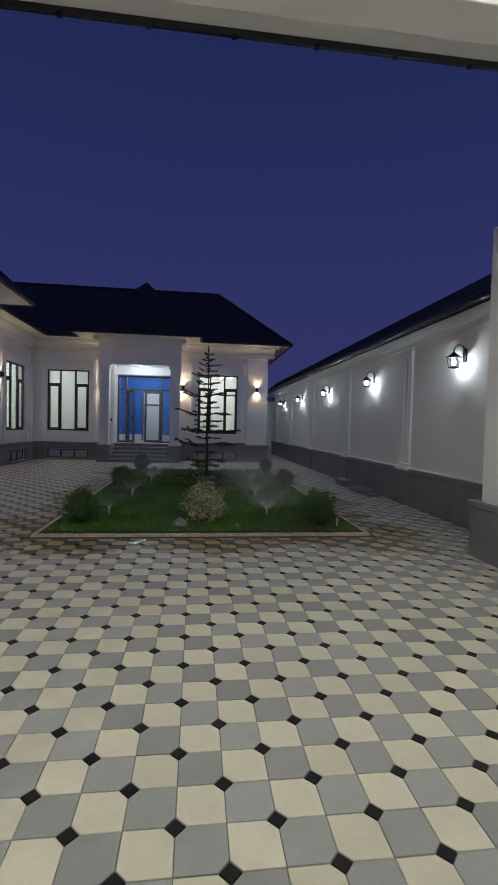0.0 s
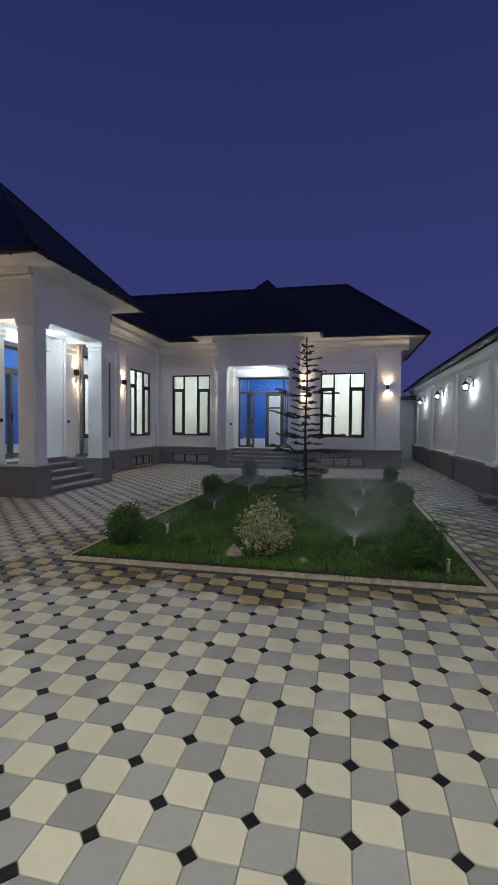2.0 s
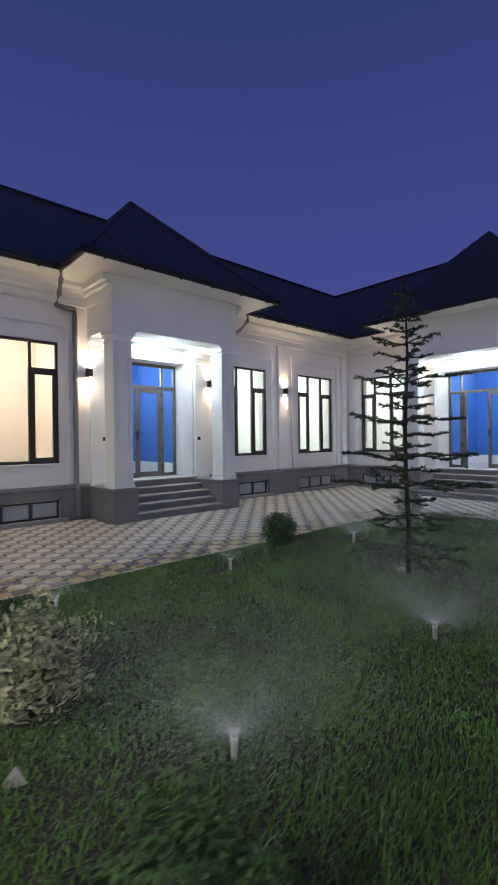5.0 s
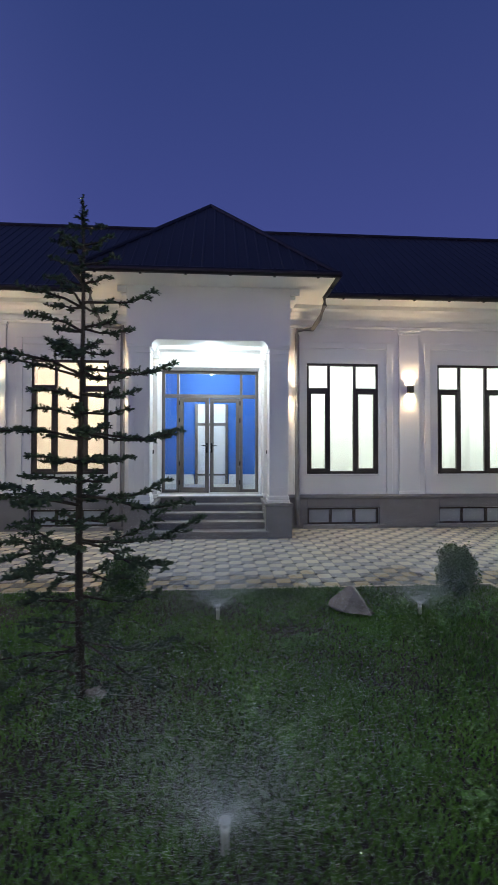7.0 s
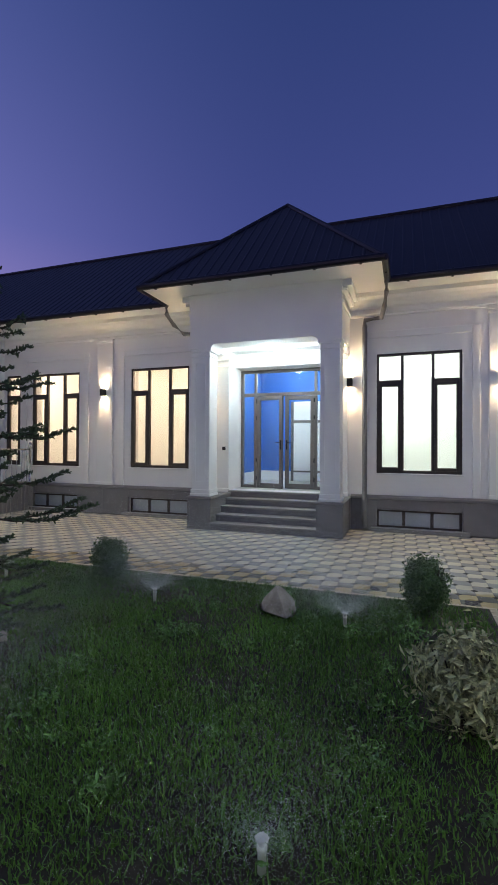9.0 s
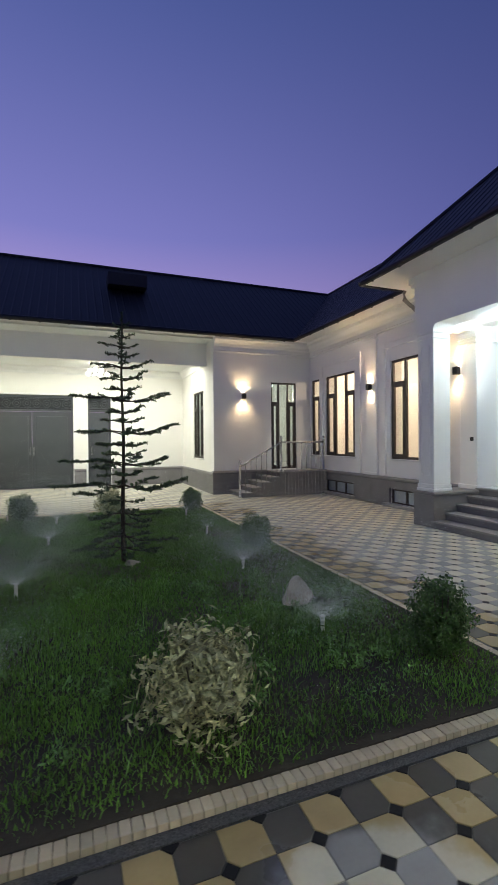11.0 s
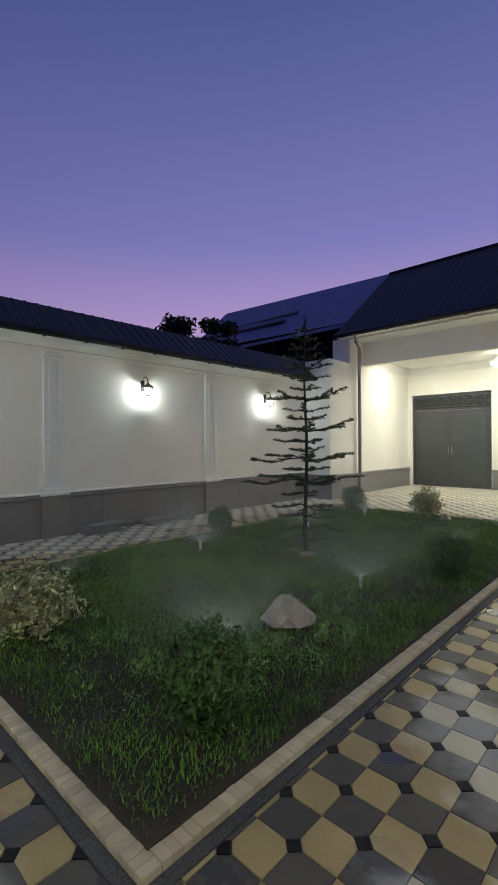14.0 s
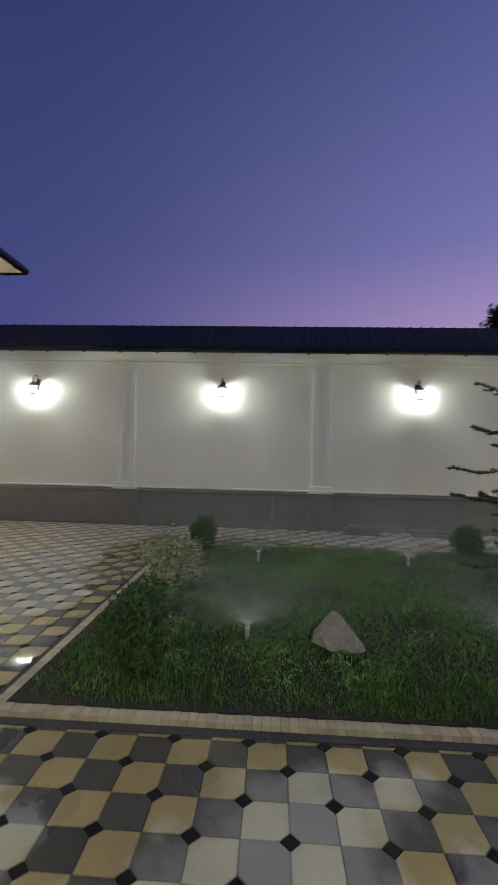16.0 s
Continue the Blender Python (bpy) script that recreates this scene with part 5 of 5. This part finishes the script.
# ---- young spruce ----
def spruce(x, y, height):
    t = thing("young_spruce", pose(x, y, 0.043), "young sparse spruce with tiered dark branches on the lawn", "tree")
    rng = random.Random(11)
    part("trunk", tube([(0.012 * math.sin(k * 1.3), 0.012 * math.cos(k), height * k / 8) for k in range(9)], [0.027 * (1 - k / 9) + 0.005 for k in range(9)], 8), M_BARK, t, smooth=True)
    limbs, nv, nf = bmesh.new(), [], []

    def needle(p, d, s, ln):
        k = len(nv)
        q = p + d * ln
        nv.extend([p - s * 0.008, p + s * 0.008, q + s * 0.005, q - s * 0.005])
        nf.append((k, k + 1, k + 2, k + 3))

    def twig(p, d, ln, thick):
        q = p + d * ln + Vector((0, 0, 0.03 * ln))
        add_tube(limbs, [p, (p + q) / 2 + Vector((0, 0, -0.01)), q], [thick, thick * 0.7, thick * 0.4], 4)
        n = max(7, int(ln * 210))
        for i in range(n):
            c = p.lerp(q, i / n)
            v = Vector((rng.gauss(0, 1), rng.gauss(0, 1), rng.gauss(0.35, 0.7)))
            v = (v - d * v.dot(d) * 0.6 + d * 0.5).normalized()
            needle(c, v, v.cross(Vector((rng.random(), rng.random(), rng.random()))).normalized(), rng.uniform(0.02, 0.036))

    tiers = [(0.20, 0.42, 6, -0.12), (0.36, 0.66, 7, -0.20), (0.52, 0.34, 5, -0.05), (0.66, 0.52, 6, -0.12), (0.82, 0.30, 4, 0.0), (1.00, 0.86, 7, 0.02), (1.16, 0.34, 5, 0.05), (1.30, 0.72, 6, 0.05), (1.42, 0.30, 4, 0.1),
             (1.55, 0.40, 5, 0.08), (1.72, 0.72, 6, 0.04), (1.86, 0.26, 4, 0.1), (1.98, 0.36, 4, 0.1), (2.14, 0.56, 6, 0.10), (2.28, 0.24, 4, 0.1), (2.42, 0.34, 4, 0.12), (2.58, 0.42, 5, 0.14),
             (2.72, 0.18, 4, 0.2), (2.84, 0.24, 4, 0.2), (2.97, 0.17, 4, 0.25), (3.10, 0.10, 3, 0.3)]
    for z, full, cnt, droop in tiers:
        a0 = rng.uniform(0, math.tau)
        for k in range(cnt):
            a = a0 + k * math.tau / cnt + rng.uniform(-0.35, 0.35)
            ln = full * rng.uniform(0.70, 1.15)
            d = Vector((math.cos(a), math.sin(a), 0))
            lift = droop + rng.uniform(-0.05, 0.05)
            pts = [Vector((0, 0, z)) + d * ln * s + Vector((0, 0, ln * (lift * s + 0.05 * math.sin(s * 5 + a) + 0.10 * max(0, s - 0.7)))) for s in (0, 0.33, 0.66, 1)]
            add_tube(limbs, pts, [0.010, 0.008, 0.006, 0.002], 5)
            m = max(3, int(ln * 15))
            for i in range(1, m + 1):
                s = i / m
                if s < 0.25:
                    continue
                p = pts[0].lerp(pts[3], s) if i == m else pts[min(2, int(s * 3))].lerp(pts[min(3, int(s * 3) + 1)], s * 3 - int(s * 3))
                side = Vector((-d.y, d.x, 0)) * (1 if i % 2 else -1)
                td = (d * 0.75 + side * rng.uniform(0.4, 0.9) + Vector((0, 0, rng.uniform(-0.15, 0.15)))).normalized()
                twig(p, td, (0.04 + 0.13 * ln * (1.25 - s)) * rng.uniform(0.7, 1.4), 0.004)
            twig(pts[2], (pts[3] - pts[2]).normalized(), (pts[3] - pts[2]).length * 1.1, 0.003)
    twig(Vector((0, 0, height - 0.25)), Vector((0, 0, 1)), 0.28, 0.005)
    part("branchwork", limbs, M_BARK, t)
    me = bpy.data.meshes.new("needles")
    me.from_pydata([tuple(v) for v in nv], [], nf)
    me.materials.append(M_NEEDLE)
    new("needles", me).parent = t


spruce(-0.10, 10.12, 3.28)


# ---- weeds in the lawn ----
def weeds(spots, seed):
    rng = np.random.default_rng(seed)
    vs, fs, base = [], [], 0
    for x, y, r, n, size in spots:
        v, f = leaf_cloud(n, (x, y, 0.10), (r, r, 0.10), size, int(rng.integers(1000)), 0.2, 0.38)
        vs.append(v)
        fs += [[i + base for i in q] for q in f]
        base += len(v)
    me = bpy.data.meshes.new("weeds")
    me.from_pydata(np.concatenate(vs).tolist(), [], fs)
    me.materials.append(M_WEED)
    tagged(new("weeds", me), "clumps of broad-leaved weeds growing in the lawn", "weeds", "", "stuff")


rw = random.Random(5)
spots = [(rw.uniform(-2.1, 1.8), rw.uniform(11.2, 14.0), rw.uniform(0.06, 0.16), rw.randint(30, 80), rw.uniform(0.013, 0.024)) for k in range(75)]
spots += [(rw.uniform(-2.1, 1.9), rw.uniform(6.0, 11.2), rw.uniform(0.05, 0.12), rw.randint(20, 50), rw.uniform(0.014, 0.024)) for k in range(50)]
spots += [(rw.uniform(-2.15, -1.2), rw.uniform(12.7, 14.1), rw.uniform(0.1, 0.2), rw.randint(40, 90), rw.uniform(0.014, 0.024)) for k in range(16)]
weeds(spots, 9)


# ---- leftover granite slabs stacked by the wall ----
rs = random.Random(2)
for y0, rows in ((10.85, 3), (9.65, 2), (9.15, 1)):
    st = thing("slab_stack", pose(3.62, y0, 0), "low stack of leftover grey granite slabs by the wall", "slab stack", "slab stacks")
    for k in range(rows):
        o = rs.uniform(-0.04, 0.04)
        part("slab", boxes(((-0.16 + o, -0.05 + o, 0.055 * k), (0.14 + o, 0.62 + o, 0.055 * k + 0.05)), bevel=0.004), M_PLINTH, st)


# ---- beyond the wall: neighbour's blue roof and a tree ----
nb = thing("neighbour_shed", Matrix(), "open dark shed with a blue corrugated roof beyond the wall", "shed")
E0, E1, R0, R1 = (4.9, 0.0, 6.2), (15.0, 0.0, 6.4), (4.6, -3.0, 8.8), (15.0, -3.0, 9.1)
bm = bmesh.new()
N = 150
prev = None
for k in range(N + 1):
    s = k / N
    off = 0.012 * (1 if k % 2 else -1)
    e, r = Vector(E0).lerp(Vector(E1), s), Vector(R0).lerp(Vector(R1), s)
    cur = [bm.verts.new(e + Vector((0, 0, off))), bm.verts.new(r + Vector((0, 0, off)))]
    if prev:
        bm.faces.new((prev[0], cur[0], cur[1], prev[1]))
    prev = cur
part("roof", bm, M_BLUEROOF, nb, "blue corrugated metal roof")
part("fascia", boxes(((4.9, -0.02, 6.05), (15.0, 0.03, 6.18))), M_BLUEROOF, nb)
part("roof_sheets", boxes(((9.0, -0.95, 7.12), (14.2, -0.75, 7.2)), ((8.6, -1.5, 7.55), (14.6, -1.35, 7.62))), M_SOLAR, nb, "pale sheets lying on the roof")
part("back_wall", boxes(((4.6, -3.4, 0), (15.0, -3.2, 8.7))), M_SHED, nb)
for k in range(6):
    part("post", boxes(((5.2 + k * 1.9, -0.3, 0), (5.35 + k * 1.9, -0.15, 6.15))), M_SHED, nb)
for z in (4.6, 5.4):
    part("rail", boxes(((5.0, -0.32, z), (15.0, -0.24, z + 0.1))), M_SHED, nb)

ft = thing("tree", pose(6.3, 6.6, 0), "dark leafy tree top rising behind the courtyard wall", "tree")
bm = tube([(0, 0, 0), (0.05, 0, 2.0), (0, 0.1, 3.6)], [0.13, 0.10, 0.06], 8)
for k in range(8):
    a = k * 0.8
    add_tube(bm, [(0, 0.05, 2.9), (0.5 * math.cos(a), 0.5 * math.sin(a), 3.9), (0.9 * math.cos(a), 0.9 * math.sin(a), 4.5 + 0.3 * math.sin(k))], [0.05, 0.03, 0.01], 6)
part("trunk", bm, M_BARK, ft)
vs, fs, base = [], [], 0
rt = random.Random(4)
for k in range(40):
    v, f = leaf_cloud(150, (rt.uniform(-0.85, 0.85), rt.uniform(-0.85, 0.85), rt.uniform(4.0, 5.15)), (0.36, 0.36, 0.24), 0.07, 60 + k, 0.3, 0.5)
    vs.append(v)
    fs += [[i + base for i in q] for q in f]
    base += len(v)
leaf_part("crown", np.concatenate(vs), fs, M_TREEFAR, ft)


# ---- pieces of the kerb and the paving ----
def kerb_bricks():
    kerb = thing("kerb", Matrix(), "cream brick kerb standing round the lawn", "kerb", kind="structure")
    L, w, h = 0.05, 0.088, 0.036
    brick = mesh_of("brick", boxes(((-L / 2 + 0.0014, -w / 2, -0.03), (L / 2 - 0.0014, w / 2, h)), bevel=0.0035), M_KERB)
    x0, x1, y0, y1 = LAWN
    rng = random.Random(7)
    places = []
    n = int((x1 - x0) / L)
    for k in range(n):
        places += [(x0 + (k + 0.5) * (x1 - x0) / n, y0 + w / 2, 0), (x0 + (k + 0.5) * (x1 - x0) / n, y1 - w / 2, 0)]
    n = int((y1 - y0 - 2 * w) / L)
    for k in range(n):
        y = y0 + w + (k + 0.5) * (y1 - y0 - 2 * w) / n
        places += [(x0 + w / 2, y, 90), (x1 - w / 2, y, 90)]
    near = [p for p in places if p[0] < x0 + 0.2 or p[1] > y1 - 0.2 or p[1] < y0 + 0.2]
    far = [p for p in places if p not in near[:298]]
    for x, y, r in near[:298]:
        o = new("brick", brick)
        o.matrix_basis = pose(x, y, rng.uniform(-0.002, 0.002), rng.uniform(-0.6, 0.6), rng.uniform(-0.6, 0.6), r + rng.uniform(-0.5, 0.5))
        o.parent = kerb
    bm = bmesh.new()
    for x, y, r in far:
        a, b = (L / 2 - 0.0014, w / 2) if r == 0 else (w / 2, L / 2 - 0.0014)
        dz = rng.uniform(-0.003, 0.003)
        add_box(bm, (x - a, y - b, -0.03), (x + a, y + b, h + dz))
    tagged(part("far_bricks", bm, M_KERBX, kerb), kind="stuff")


kerb_bricks()

TX, TY, OX, OY, CUT = 0.195, 0.1938, 0.55, 3.62, 0.042


def cell_outline(cream, g=0.0016):
    """One tile: a square with two opposite corners cut where the black insets sit."""
    a, b, c = TX - g, TY - g, CUT
    if cream:
        return [(g + c, g), (a, g), (a, b - c), (a - c, b), (g, b), (g, g + c)]
    return [(g, g), (a - c, g), (a, g + c), (a, b), (g + c, b), (g, b - c)]


def tile_verts(outline, x, y, z):
    r = 0.002
    cx, cy = sum(p[0] for p in outline) / len(outline), sum(p[1] for p in outline) / len(outline)
    top = [(x + p[0] - r * np.sign(p[0] - cx), y + p[1] - r * np.sign(p[1] - cy), z) for p in outline]
    rim = [(x + p[0], y + p[1], z - 0.002) for p in outline]
    foot = [(x + p[0], y + p[1], -0.008) for p in outline]
    n = len(outline)
    faces = [list(range(n))]
    for k in range(n):
        j = (k + 1) % n
        faces += [[k, n + k, n + j, j], [n + k, 2 * n + k, 2 * n + j, n + j]]
    return top + rim + foot, faces


EDGE = (LAWN[0] - strip - 0.003, LAWN[1] + strip + 0.003, LAWN[2] - strip - 0.003, LAWN[3] + strip + 0.003)


def inside(x, y):
    if EDGE[0] <= x and x + TX <= EDGE[1] and EDGE[2] <= y and y + TY <= EDGE[3]:
        return False
    return -6.85 < x and x + TX < 3.9 and -1.3 < y and y + TY < 24.4


def crosses(x, y):
    return EDGE[0] < x + TX and x < EDGE[1] and EDGE[2] < y + TY and y < EDGE[3]


def cut(outline, x, y):
    """The tile's outline trimmed where it meets the granite strip; the larger piece is kept."""
    best, most = [], 0.0
    for axis, limit, sign in ((0, EDGE[0] - x, 1), (0, EDGE[1] - x, -1), (1, EDGE[2] - y, 1), (1, EDGE[3] - y, -1)):
        kept = []
        for p, q in zip(outline, outline[1:] + outline[:1]):
            dp, dq = (limit - p[axis]) * sign, (limit - q[axis]) * sign
            if dp >= 0:
                kept.append(p)
            if dp * dq < 0:
                f = dp / (dp - dq)
                kept.append((p[0] + (q[0] - p[0]) * f, p[1] + (q[1] - p[1]) * f))
        area = abs(sum(p[0] * q[1] - q[0] * p[1] for p, q in zip(kept, kept[1:] + kept[:1]))) / 2 if len(kept) > 2 else 0.0
        if area > most:
            best, most = kept, area
    return best if most > 0.0006 else []


DOT = [(-CUT + 0.003, 0), (0, -CUT + 0.003), (CUT - 0.003, 0), (0, CUT - 0.003)]
piece = {}
for key, outline, mat in (("cream", cell_outline(True), M_TILE_C), ("grey", cell_outline(False), M_TILE_G), ("dot", DOT, M_DOT)):
    v, f = tile_verts(outline, 0, 0, 0.0)
    me = bpy.data.meshes.new("tile")
    me.from_pydata(v, [], f)
    me.materials.append(mat)
    piece[key] = me
jv, jf, jm = [], [], []
rng = random.Random(3)
for i in range(-39, 18):
    for j in range(-25, 108):
        x, y = OX + i * TX, OY + j * TY
        cream = (i + j) % 2 == 0
        near = -0.95 < x < 1.9 and 0.95 < y < 3.1
        for key, ol in ((("cream" if cream else "grey"), cell_outline(cream)), ("dot", DOT)):
            if key == "dot" and not cream or not inside(x, y):
                continue
            z = rng.uniform(-0.0012, 0.0008)
            if near:
                o = new("tile", piece[key])
                o.location = (x, y, z)
                o.parent = pavement
                continue
            if crosses(x, y) or key == "dot" and crosses(x - TX / 2, y - TY / 2):
                ol = cut(ol, x, y)
                if not ol:
                    continue
            v, f = tile_verts(ol, x, y, z)
            b0 = len(jv)
            jv += v
            jf += [[b0 + q for q in r] for r in f]
            jm += [{"cream": 0, "grey": 1, "dot": 2}[key]] * len(f)
me = bpy.data.meshes.new("paving_tiles")
me.from_pydata(jv, [], jf)
for mat in (M_TILE_CX, M_TILE_GX, M_DOT):
    me.materials.append(mat)
me.polygons.foreach_set("material_index", jm)
o = new("paving_tiles", me)
o.parent = pavement
tagged(o, kind="stuff")
